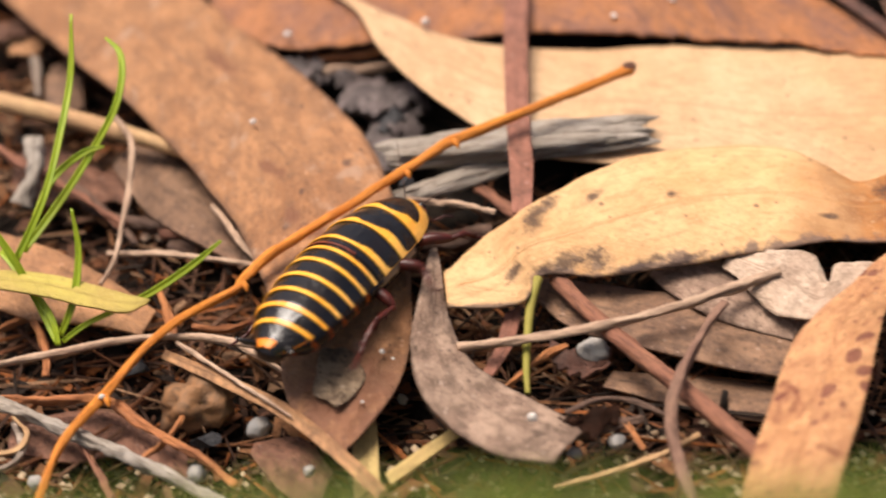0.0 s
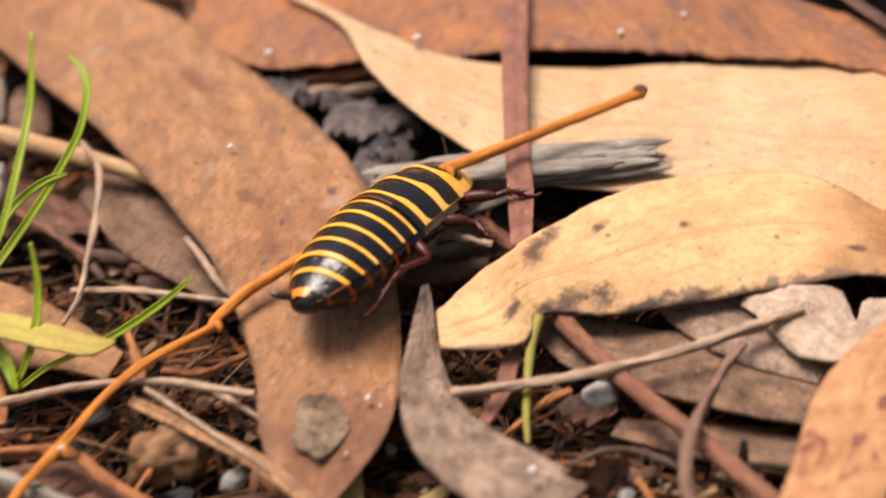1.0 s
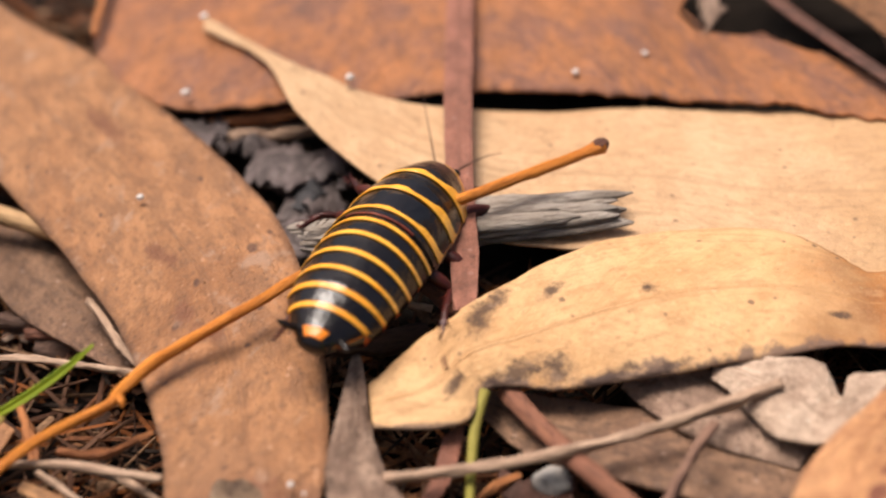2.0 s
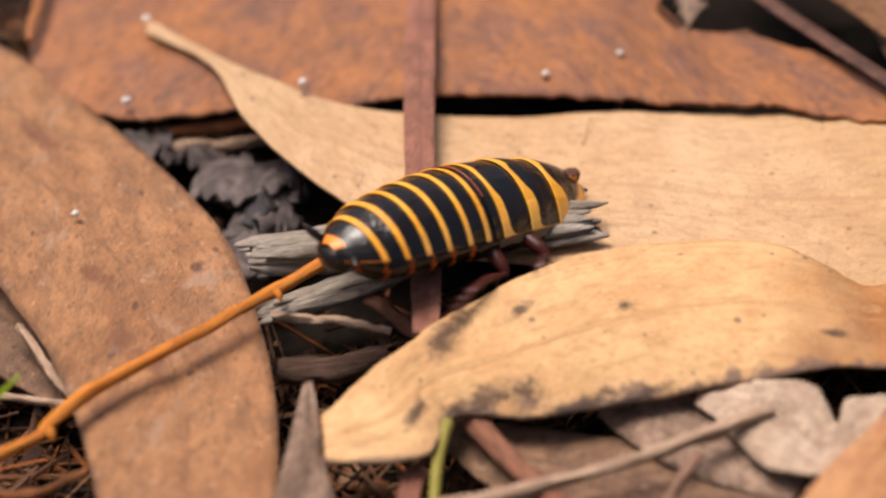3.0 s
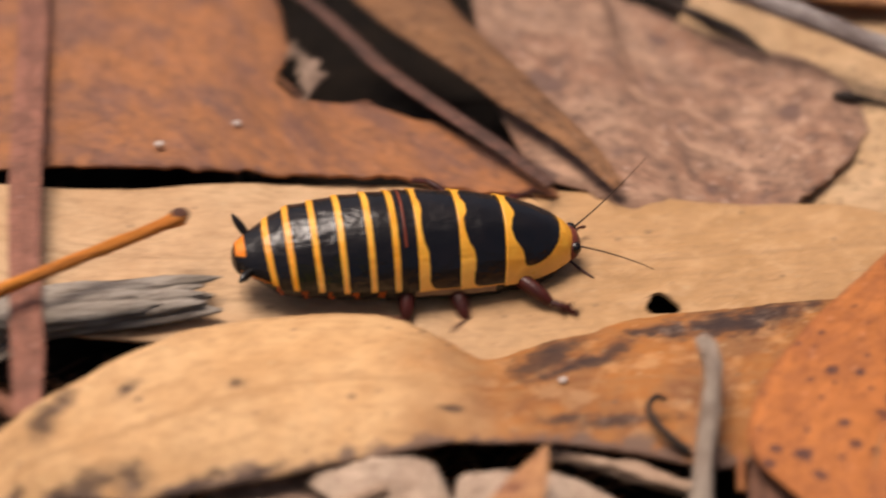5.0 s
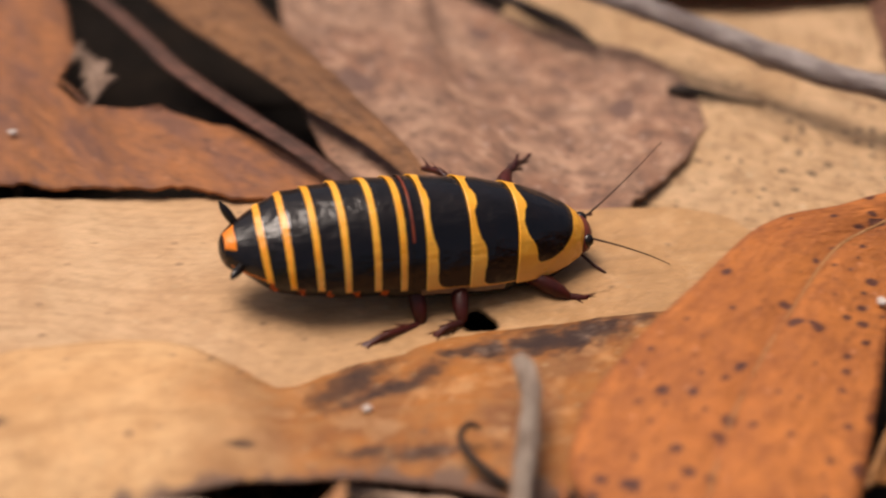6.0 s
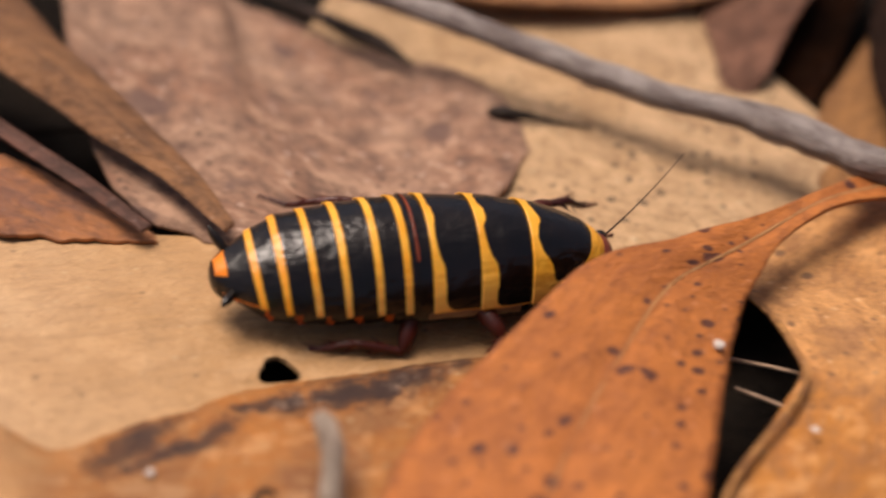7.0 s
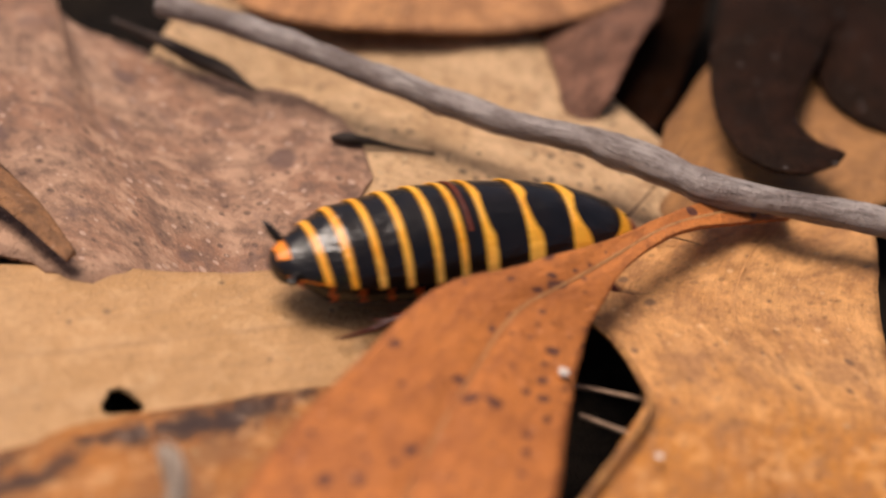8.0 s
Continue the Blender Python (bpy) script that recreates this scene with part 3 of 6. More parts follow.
def weathered_wood(label, a, b, r):
    """A flat piece of split wood: loose silver splinters side by side with ragged ends."""
    thing = tagged(new("weathered_wood"), label, "wood fragment")
    a, b = np.array(a), np.array(b)
    d = (b - a) / np.linalg.norm(b - a)
    side, up = np.cross(d, (0, 0, 1)), np.array((0, 0, 1.0))
    rng = random.Random(int(r * 10000))
    for k in range(18):
        off = side * r * rng.uniform(-1, 1) * 1.05 + up * r * rng.uniform(-0.7, 0.35)
        t0, t1 = rng.uniform(-0.02, 0.2), rng.uniform(0.8, 1.02)
        if k < 3:
            off, t0, t1 = side * r * (-0.6 + 0.6 * k), 0.03, 0.97
        rows = [(*(a + (b - a) * (t0 + (t1 - t0) * q) + off + side * rng.uniform(-0.02, 0.02) + up * rng.uniform(-0.01, 0.015)), r * w * rng.uniform(0.8, 1.15))
                for q, w in ((0, 0.1), (0.08, 0.42), (0.35, 0.58), (0.65, 0.58), (0.93, 0.42), (1, 0.1))]
        part("splinter", tube(rows, 9, 40, 0.03, k + 3, 0.6), WOOD_SILVER, thing)


# ---- the ground ----
def ground():
    """One sheet: fine and lumpy under the litter, then flat to the horizon."""
    steps = [-3000, -300, -60, -30] + list(np.linspace(-18, 24, 130)) + [36, 70, 300, 3000]
    ys = [-3000, -300, -60, -30] + list(np.linspace(-16, 12, 90)) + [24, 60, 300, 3000]
    bm = bmesh.new()
    grid = []
    for x in steps:
        line = []
        for y in ys:
            near = -18 <= x <= 24 and -16 <= y <= 12
            z = -0.95 + (0.3 * noise.noise((x * 0.5, y * 0.5, 3)) + 0.16 * noise.noise((x * 1.7, y * 1.7, 8)) if near else 0)
            line.append(bm.verts.new((x * CM, y * CM, z * CM)))
        grid.append(line)
    for i in range(len(steps) - 1):
        for j in range(len(ys) - 1):
            bm.faces.new((grid[i][j], grid[i + 1][j], grid[i + 1][j + 1], grid[i][j + 1]))
    tagged(part("ground", bm, SOIL), "dark moist soil under the leaf litter", "ground", kind="structure")


ground()

# ---- leaves ----
leaf("rusty_leaf", "broad rust-brown dry eucalyptus leaf with a pale fungal patch", "eucalyptus leaf",
     [(-7.17, 4.27, 0.15, 0.69, 57.46, 0),
      (-6.06, 2.96, 0.15, 1.02, 65.44, 0),
      (-4.9, 1.27, 0.2, 1.04, 68.42, 0),
      (-3.85, 0.13, 0.2, 1.18, 70.51, 0),
      (-2.88, -1.26, 0.2, 1.2, 65.76, 0),
      (-2.11, -2.54, 0.22, 1.15, 55.64, 0),
      (-1.79, -3.37, 0.2, 0.99, 38.59, 0),
      (-1.48, -4.84, 0.12, 0.81, 20.16, 0),
      (-1.47, -6.12, 0.05, 0.64, 7.08, 0),
      (-1.55, -6.7, -0.05, 0.35, 2.45, 0),
      (-1.6, -6.98, -0.12, 0.1, -11.72, 0)],
     LEAF_RUST, camber=.06, wave=.05, seed=3, rib=.5)
leaf("rusty_leaf", "wide weathered rust-red dry leaf lying behind the others", "eucalyptus leaf",
     [(-3.37, 1.34, 0.15, 0.56, 99.92, 0),
      (-2.68, 1.68, 0.22, 1.61, 97.22, 0),
      (-1.27, 2.37, 0.25, 2.37, 95.33, 0),
      (0.08, 2.94, 0.25, 2.94, 91.03, 0),
      (1.59, 2.73, 0.25, 2.91, 87.73, 0),
      (2.56, 2.06, 0.24, 2.35, 86.88, 0),
      (3.25, 1.13, 0.22, 1.57, 87.16, 0),
      (3.58, 0.44, 0.2, 0.99, 97.69, 0),
      (4.14, 0.05, 0.18, 0.69, 99.54, 0),
      (4.88, -0.36, 0.14, 0.49, 89.66, 0),
      (5.65, -0.94, 0.1, 0.06, 97.37, 0)],
     LEAF_REDRUST, camber=.05, wave=.05, seed=5, rib=.1, ragged=.06, n=170, m=70, hole=(4.2, 1.45, 0.95))
leaf("tan_leaf", "long smooth tan dry leaf with small dark specks", "eucalyptus leaf",
     [(-2.13, 1.37, 0.36, 0.13, 88.46, 0),
      (-1.40, 0.63, 0.36, 0.09, 73.77, 0),
      (-0.97, -0.10, 0.38, 0.37, 76.83, 0),
      (-0.31, -0.76, 0.3, 0.63, 79.96, 0),
      (0.78, -1.33, 0.15, 1.03, 83.17, 0),
      (2.67, -1.67, 0.1, 1.27, 91.02, 0),
      (3.78, -2.02, 0.1, 1.5, 88.22, 0),
      (5.88, -2.1, 0.08, 1.19, 83.94, 0),
      (7.08, -2.1, 0.05, 0.88, 78.71, 0),
      (7.85, -2.07, 0.03, 0.76, 82, 0),
      (8.5, -2.04, 0, 0.62, 85, 0),
      (9.3, -2.1, -0.05, 0.2, 90, 0)],
     LEAF_TAN, camber=.05, wave=.03, seed=7, rib=.1, n=240, m=60, hole=(6.24, -2.75, 0.15))
leaf("ochre_leaf", "long arched ochre dry leaf with a torn edge and dark blotches", "eucalyptus leaf",
     [(-0.33, -4.82, 0.16, 0.25, 93.42, 9.13),
      (0.27, -4.69, 0.23, 0.47, 124.35, 14.04),
      (0.57, -4.34, 0.27, 0.39, 122.5, 22.41),
      (1.21, -4.12, 0.28, 0.64, 111.31, 14.96),
      (2.16, -3.81, 0.3, 0.83, 111.31, 12.58),
      (2.9, -3.67, 0.29, 0.87, 100, 8),
      (3.57, -3.67, 0.26, 0.88, 78.2, 2.6),
      (4.09, -3.76, 0.19, 0.68, 78.17, -0.5),
      (4.46, -3.86, 0.13, 0.57, 83.2, -3),
      (4.86, -3.83, 0.12, 0.62, 88.03, -2),
      (5.33, -3.8, 0.11, 0.75, 85.1, -0.76),
      (5.84, -3.8, 0.11, 0.91, 82.75, 0.63),
      (6.44, -3.89, 0.11, 1.02, 77.98, 0.84),
      (7.3, -3.82, 0.12, 0.98, 80, 0),
      (8.2, -3.62, 0.08, 0.8, 88, 0)],
     LEAF_OCHRE, camber=.1, wave=.025, seed=9, rib=.1, ragged=.02, n=170, m=30)
leaf("orange_leaf", "bright orange dry leaf with black spots and pale midrib", "eucalyptus leaf",
     [(12.14, -1.78, 0.42, 0.15, 73.03, 0),
      (11.46, -1.86, 0.52, 0.18, 84.59, 0),
      (10.79, -2.17, 0.68, 0.11, 102.77, 0),
      (10.15, -2.53, 0.71, 0.15, 114.96, 18.97),
      (9.66, -2.79, 0.72, 0.34, 152.56, 20.37),
      (9.18, -3.01, 0.69, 0.58, 155.71, 16.98),
      (8.57, -3.65, 0.63, 0.8, 161.26, 12.15),
      (8.08, -4.22, 0.55, 0.96, 158.39, 6.57),
      (7.63, -4.84, 0.45, 1.07, 156.88, 2.68),
      (7.28, -5.54, 0.34, 0.98, 153.17, 1.16),
      (7.17, -6.07, 0.25, 0.45, 144.66, 0)],
     LEAF_ORANGE, camber=.06, wave=.03, seed=13, rib=.8, ribmat=LEAF_RIB)
leaf("amber_leaf", "large golden-amber dry leaf with a curled edge", "eucalyptus leaf",
     [(12.23, -1.64, 0.21, 0.78, -22.67, -0.73),
      (11.61, -2.19, 0.23, 1.12, -13.75, -0.77),
      (11.15, -2.88, 0.25, 1.21, -14.61, -0.71),
      (11.07, -3.38, 0.29, 1.1, -16.25, -1.31),
      (10.98, -4, 0.31, 1.03, -15.83, -2.78),
      (10.69, -4.58, 0.32, 1.18, -15.27, -3.88),
      (10.38, -5.17, 0.3, 1.42, -11.66, -4.05),
      (9.83, -5.58, 0.2, 1.31, -11.98, -4.38)],
     LEAF_AMBER, camber=.05, wave=.05, seed=17, rib=.1, n=110, m=34)
leaf("pinkish_leaf", "weathered pinkish-brown leaf with a cracked papery surface", "eucalyptus leaf",
     [(5.39, 2.11, 0.15, 0.85, 83.85, 0),
      (5.74, 1.59, 0.13, 1.91, 81.61, 0),
      (6.63, 1.2, 0.07, 2.44, 82.6, 0),
      (6.95, 0.72, 0.02, 2.15, 88.65, 0),
      (7.6, 0.3, -0.01, 1.95, 88.13, 0),
      (8.21, 0.2, 0.03, 1.35, 86.02, 0),
      (8.69, 0.2, 0.07, 0.95, 84.67, 0),
      (9.05, 0.15, 0.07, 0.3, 84, 0)],
     LEAF_PINK, camber=.03, wave=.06, seed=19, rib=.1, ragged=.08, n=120)
leaf("speckled_leaf", "pale tan dry leaf with fine dark speckles", "eucalyptus leaf",
     [(7.75, 2.4, -0.06, 1.0, 60, 0),
      (8.35, 1.05, -0.08, 2.35, 64, 0),
      (9.29, 0.74, -0.03, 2.4, 66.17, 0),
      (10.06, 0.24, 0.03, 2.41, 66.6, 0),
      (10.76, -0.15, 0.03, 2.13, 69.67, 0),
      (11.3, -0.45, 0.02, 1.2, 73.47, 0),
      (11.75, -0.6, 0, 0.36, 69.81, 0)],
     LEAF_SPECK, camber=.03, wave=.04, seed=21, rib=.2)
leaf("orange_leaf", "orange-brown dry leaf behind the grey twig", "eucalyptus leaf",
     [(8.58, 2.91, 0.2, 0.18, 57.51, 0),
      (9.33, 3.18, 0.25, 1.09, 70.79, 0),
      (10.74, 3.5, 0.28, 1.84, 70.18, 0),
      (11.95, 3.24, 0.28, 1.71, 66.64, 0),
      (12.44, 2.63, 0.25, 0.79, 63.02, 0),
      (12.81, 2.53, 0.2, 0.18, 57.69, 0)],
     LEAF_ORANGE2, camber=.06, wave=.03, seed=23, rib=.3)
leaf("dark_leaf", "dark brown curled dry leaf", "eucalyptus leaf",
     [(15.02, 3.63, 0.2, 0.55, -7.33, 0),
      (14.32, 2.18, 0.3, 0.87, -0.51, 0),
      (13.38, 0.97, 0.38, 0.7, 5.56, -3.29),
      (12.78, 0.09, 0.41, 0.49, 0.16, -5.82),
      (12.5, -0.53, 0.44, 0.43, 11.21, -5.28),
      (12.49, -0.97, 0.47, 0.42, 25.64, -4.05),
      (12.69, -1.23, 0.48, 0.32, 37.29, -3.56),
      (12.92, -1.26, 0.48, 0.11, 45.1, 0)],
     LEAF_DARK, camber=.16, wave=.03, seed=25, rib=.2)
leaf("mauve_leaf", "dull mauve-brown dry leaf on its side", "eucalyptus leaf",
     [(12.2, 2.36, 0.15, 0.6, -11.37, 4.82),
      (11.89, 1.66, 0.2, 0.59, 0.67, 9.7),
      (11.55, 0.99, 0.2, 0.39, 4.08, 14.66),
      (11.25, 0.41, 0.12, 0.18, -3.96, 11.53),
      (11.25, 0.3, 0.05, 0.04, 8.64, 0)],
     LEAF_MAUVE, camber=.08, wave=.03, seed=27, rib=.2)
leaf("golden_leaf", "golden-brown dry leaf half hidden by the grey twig", "eucalyptus leaf",
     [(11.52, -0.51, 0, 0.88, 58.21, 0),
      (12.33, -0.13, 0.02, 1.6, 63.2, 0),
      (13.25, -0.07, 0.04, 1.71, 62.35, 0),
      (14.03, -0.35, 0.04, 1.25, 56.6, 0),
      (14.96, -0.59, 0, 0.52, 56.52, 0)],
     LEAF_GOLD2, camber=.04, wave=.04, seed=29, rib=.2)
leaf("spotted_leaf", "salmon-pink dry leaf with dark red blotches", "eucalyptus leaf",
     [(4.7, -4.9, 0.5, 0.04, 35.76, 0),
      (4.52, -5.22, 0.5, 0.14, -6.48, 0),
      (4.29, -5.58, 0.48, 0.25, -6.41, 0),
      (3.9, -6.11, 0.45, 0.48, 11.15, 0),
      (3.5, -7.2, 0.42, 0.51, 4.72, 0),
      (3.18, -8.04, 0.4, 0.5, 4.57, 0),
      (2.93, -8.75, 0.36, 0.49, 4.52, 0),
      (2.72, -9.45, 0.3, 0.38, 1.31, 0)],
     LEAF_SALMON, camber=.1, wave=.03, seed=31, rib=.3)
leaf("grey_leaf", "narrow curled grey-brown leaf", "eucalyptus leaf",
     [(-0.45, -4.27, 0.3, 0.04, 20.78, 0),
      (-0.47, -4.97, 0.2, 0.19, 28.67, -32.31),
      (-0.46, -5.67, 0.16, 0.35, 38.02, -23.65),
      (-0.29, -6.26, 0.14, 0.45, 43.14, -18.02),
      (0.1, -6.7, 0.07, 0.53, 49.96, -13.55),
      (0.52, -6.98, 0.01, 0.51, 53.63, -12.52),
      (0.94, -7.12, -0.07, 0.37, 57.97, -11.7)],
     LEAF_GREY, camber=.1, wave=.03, seed=33, rib=.2, ragged=.02)
leaf("beige_leaf", "beige-brown dry leaf under crossing sticks", "eucalyptus leaf",
     [(0.69, -4.35, -0.3, 0.14, 62.98, 0),
      (1.17, -4.75, -0.25, 0.37, 63.41, 0),
      (2.1, -5.16, -0.22, 0.48, 70.86, 0),
      (2.84, -5.5, -0.22, 0.48, 79.86, -0),
      (3.51, -5.74, -0.25, 0.4, 73.81, -0),
      (4.08, -6.08, -0.3, 0.21, 65.71, 0)],
     LEAF_BEIGE, camber=.06, wave=.03, seed=35, rib=.2)
leaf("beige_leaf", "faded beige dry leaf lying under the red stick", "eucalyptus leaf",
     [(1.42, -5.73, -0.5, 0.13, 60.73, 0),
      (2.3, -6.01, -0.5, 0.25, 71.04, 0),
      (3.17, -6.28, -0.5, 0.28, 71.2, 0),
      (4, -6.62, -0.5, 0.32, 70.91, 0)],
     LEAF_BEIGE, camber=.06, wave=.03, seed=36, rib=.2)
leaf("pale_leaf", "crumpled pale grey dry leaf", "eucalyptus leaf",
     [(2.87, -4.4, 0, 0.15, 68.33, 0),
      (3.18, -4.72, 0.12, 0.26, 53.6, 16.8),
      (3.54, -4.99, 0.1, 0.48, 53.06, 11.98),
      (3.78, -5.24, 0.05, 0.33, 57.7, 0),
      (4.07, -5.21, 0.18, 0.32, 97.6, 11.81),
      (4.52, -5.21, 0.15, 0.35, 98.66, 8.2),
      (5.11, -5.3, 0, 0.4, 90.47, 0),
      (5.58, -5.62, -0.1, 0.16, 84.05, 0)],
     LEAF_PALE, camber=.12, wave=.09, seed=37, rib=.1, ragged=.03)
leaf("tawny_leaf", "tawny orange dry leaf under the grass", "eucalyptus leaf",
     [(-5.91, -3.41, -0.2, 0.61, 85.61, 0),
      (-5.04, -3.89, -0.2, 0.6, 84.15, 0),
      (-4.27, -4.29, -0.22, 0.35, 73.63, 0),
      (-3.77, -4.62, -0.25, 0.22, 73.31, 0)],
     LEAF_TAWNY, camber=.05, wave=.04, seed=39, rib=.2)
leaf("brown_leaf", "dull brown dry leaf in shade", "eucalyptus leaf",
     [(-4.36, -1.39, -0.3, 0.25, 60.66, 0),
      (-3.75, -2.18, -0.25, 0.47, 63.42, 0),
      (-3.15, -2.88, -0.25, 0.37, 53.56, 0),
      (-2.64, -3.55, -0.3, 0.17, 57.28, 0)],
     LEAF_BEIGE, camber=.08, wave=.03, seed=41, rib=.2)
leaf("yellow_blade", "limp yellow-green grass blade lying flat", "grass blade",
     [(-5.68, -4.29, 0.32, 0.15, 98.25, 0),
      (-4.97, -4.46, 0.32, 0.18, 86.78, 0),
      (-4.33, -4.72, 0.32, 0.17, 74.04, 0),
      (-3.85, -4.91, 0.32, 0.13, 73.01, 0),
      (-3.67, -4.86, 0.3, 0.04, 66.47, 0)],
     LEAF_YELLOWGREEN, camber=.1, wave=.01, seed=45, rib=.3)
leaf("brown_strip", "narrow flat red-brown leaf strip", "leaf strip",
     [(0.83, 3.55, 0.45, 0.15, -7.91, 0),
      (0.79, 2.29, 0.5, 0.15, -7.7, 0),
      (0.65, -0.5, 0.48, 0.15, -6.4, 0),
      (0.61, -1.83, 0.45, 0.14, -6.03, 0),
      (0.61, -3.09, 0.43, 0.14, -5.69, 0),
      (0.58, -3.83, 0.38, 0.11, -5.48, 0)],
     LEAF_STRIP, camber=.08, wave=.01, seed=47, rib=.2)
leaf("brown_strip", "long curled brown leaf strip", "leaf strip",
     [(4.45, 3.01, 0.37, 0.57, -15.86, 3.01),
      (4.86, 1.83, 0.37, 0.46, -13.72, 3.77),
      (5.27, 0.96, 0.37, 0.34, -11.82, 5.07),
      (5.61, 0.21, 0.35, 0.25, -6.67, 5.77),
      (5.95, -0.49, 0.33, 0.14, -3.24, 8.06),
      (6.2, -1.15, 0.27, 0.06, 31.33, 9.37)],
     LEAF_STRIP2, camber=.3, wave=.01, seed=49, rib=.1)
leaf("dark_strip", "dark narrow dry leaf strip", "leaf strip",
     [(3.27, 3.38, 0.3, 0.1, -7.65, 0),
      (3.93, 1.95, 0.32, 0.085, -2.28, 0),
      (4.26, 1.13, 0.32, 0.085, 26.56, 0),
      (4.73, 0.32, 0.32, 0.085, 38.61, 0),
      (5.19, -0.39, 0.3, 0.085, 41.78, 0),
      (5.57, -1.03, 0.26, 0.06, 38.15, 0)],
     LEAF_DARKSTRIP, camber=.3, wave=.01, seed=51, rib=.1)
leaf("brown_leaf", "long narrow brown leaf blade lying like a stick", "eucalyptus leaf",
     [(-3.52, -5.31, -0.1, 0.07, 65.48, 0),
      (-2.87, -5.79, -0.06, 0.09, 67.89, 0),
      (-2.1, -6.44, 0, 0.1, 63.56, 0),
      (-1.55, -7.08, 0.02, 0.09, 56.49, 0),
      (-1.04, -7.74, 0, 0.09, 55.24, 0)],
     LEAF_RUSTBROWN, camber=.3, wave=.01, seed=53, rib=.1)
leaf("straw_stalk", "split pale yellow straw blade", "grass blade",
     [(-1.28, -6.25, -0.35, 0.14, 34.63, 0),
      (-1.26, -6.81, -0.35, 0.14, -4.45, 0),
      (-1.23, -7.55, -0.35, 0.14, -4.29, 0),
      (-1.22, -8.11, -0.35, 0.11, -4.17, 0)],
     LEAF_STRAW, camber=.1, wave=.01, seed=55, rib=.6)
leaf("straw_stalk", "thin tan straw blade on the soil", "grass blade",
     [(-0.2, -6.44, -0.4, 0.07, -66.29, 0),
      (-0.63, -6.81, -0.4, 0.09, -70.94, 0),
      (-1.02, -7.15, -0.4, 0.09, -70.11, 0)],
     LEAF_STRAW, camber=.1, wave=.01, seed=57, rib=.2)
leaf("brown_strip", "short red-brown leaf strip", "leaf strip",
     [(0.42, -4.94, -0.1, 0.13, 36.31, 0),
      (0.28, -5.51, -0.15, 0.11, 17.97, 0),
      (0.09, -5.86, -0.2, 0.06, -16.69, 0)],
     LEAF_STRIP, camber=.1, wave=.01, seed=59, rib=.1)
leaf("bark_chip", "dark red-brown bark chip on the soil", "bark chip",
     [(0.8, -5.3, -0.35, 0.08, 77.26, 0),
      (1.03, -5.54, -0.32, 0.19, 69.38, 0),
      (1.3, -5.66, -0.32, 0.23, 59.99, 0),
      (1.43, -5.64, -0.35, 0.09, 66.65, 0)],
     LEAF_DARKSTRIP, camber=.1, wave=.09, seed=61, rib=0, ragged=.3, n=30, m=12)
leaf("bark_chip", "charred grey leaf scrap with cracked edges", "bark chip",
     [(0.82, -6.74, -0.12, 0.09, 77.04, 0),
      (0.99, -6.77, -0.1, 0.21, 78.75, 0),
      (1.23, -6.72, -0.12, 0.21, 78.35, 0),
      (1.49, -6.6, -0.2, 0.11, 77.93, 0)],
     LEAF_DARK, camber=.1, wave=.12, seed=63, rib=0, ragged=.35, n=30, m=12)
leaf("bark_chip", "dull purple-brown bark chip in a hollow", "bark chip",
     [(-1.65, -0.76, -0.2, 0.15, 77.23, 0),
      (-1.36, -0.62, -0.15, 0.38, 85.45, 0),
      (-0.99, -0.63, -0.15, 0.35, 81.54, 0),
      (-0.75, -0.5, -0.25, 0.15, 82.91, 0)],
     LEAF_SLATE, camber=.15, wave=.12, seed=65, rib=0, ragged=.3, n=30, m=12)
leaf("bark_chip", "small blue-grey bark chip", "bark chip",
     [(-2.35, -0.08, 0, 0.08, 84.4, 0),
      (-2.12, -0.16, 0, 0.26, 87.99, 0),
      (-1.86, -0.2, -0.05, 0.24, 86.42, 0)],
     LEAF_SLATE, camber=.1, wave=.1, seed=67, rib=0, ragged=.3, n=30, m=12)
leaf("bark_chip", "lumpy dark grey bark chip down in the hollow", "bark chip",
     [(-2.43, 0.09, -0.18, 0.08, 60, -6),
      (-2.23, -0.06, -0.10, 0.20, 70, 4),
      (-2.01, -0.17, -0.06, 0.18, 75, 12),
      (-1.83, -0.31, -0.20, 0.07, 60, 0)],
     LEAF_SLATE, camber=.3, wave=.2, seed=301, rib=0, ragged=.3, thick=.1, n=30, m=14)
leaf("bark_chip", "dark purple-grey bark flake in the hollow", "bark chip",
     [(-1.93, -0.02, -0.28, 0.12, 69, -6),
      (-1.73, -0.17, -0.20, 0.30, 63, 4),
      (-1.51, -0.28, -0.16, 0.27, 80, 12),
      (-1.33, -0.42, -0.30, 0.10, 60, 0)],
     LEAF_SLATE, camber=.3, wave=.2, seed=302, rib=0, ragged=.3, thick=.1, n=30, m=14)
leaf("bark_chip", "lumpy dark grey bark chip down in the hollow", "bark chip",
     [(-1.57, -0.39, -0.33, 0.14, 78, -6),
      (-1.37, -0.54, -0.25, 0.34, 56, 4),
      (-1.15, -0.65, -0.21, 0.31, 85, 12),
      (-0.97, -0.79, -0.35, 0.12, 60, 0)],
     LEAF_SLATE, camber=.3, wave=.2, seed=303, rib=0, ragged=.3, thick=.1, n=30, m=14)
leaf("bark_chip", "dark purple-grey bark flake in the hollow", "bark chip",
     [(-1.25, -0.85, -0.38, 0.13, 87, -6),
      (-1.05, -1.00, -0.30, 0.32, 49, 4),
      (-0.83, -1.11, -0.26, 0.29, 90, 12),
      (-0.65, -1.25, -0.40, 0.11, 60, 0)],
     LEAF_SLATE, camber=.3, wave=.2, seed=304, rib=0, ragged=.3, thick=.1, n=30, m=14)
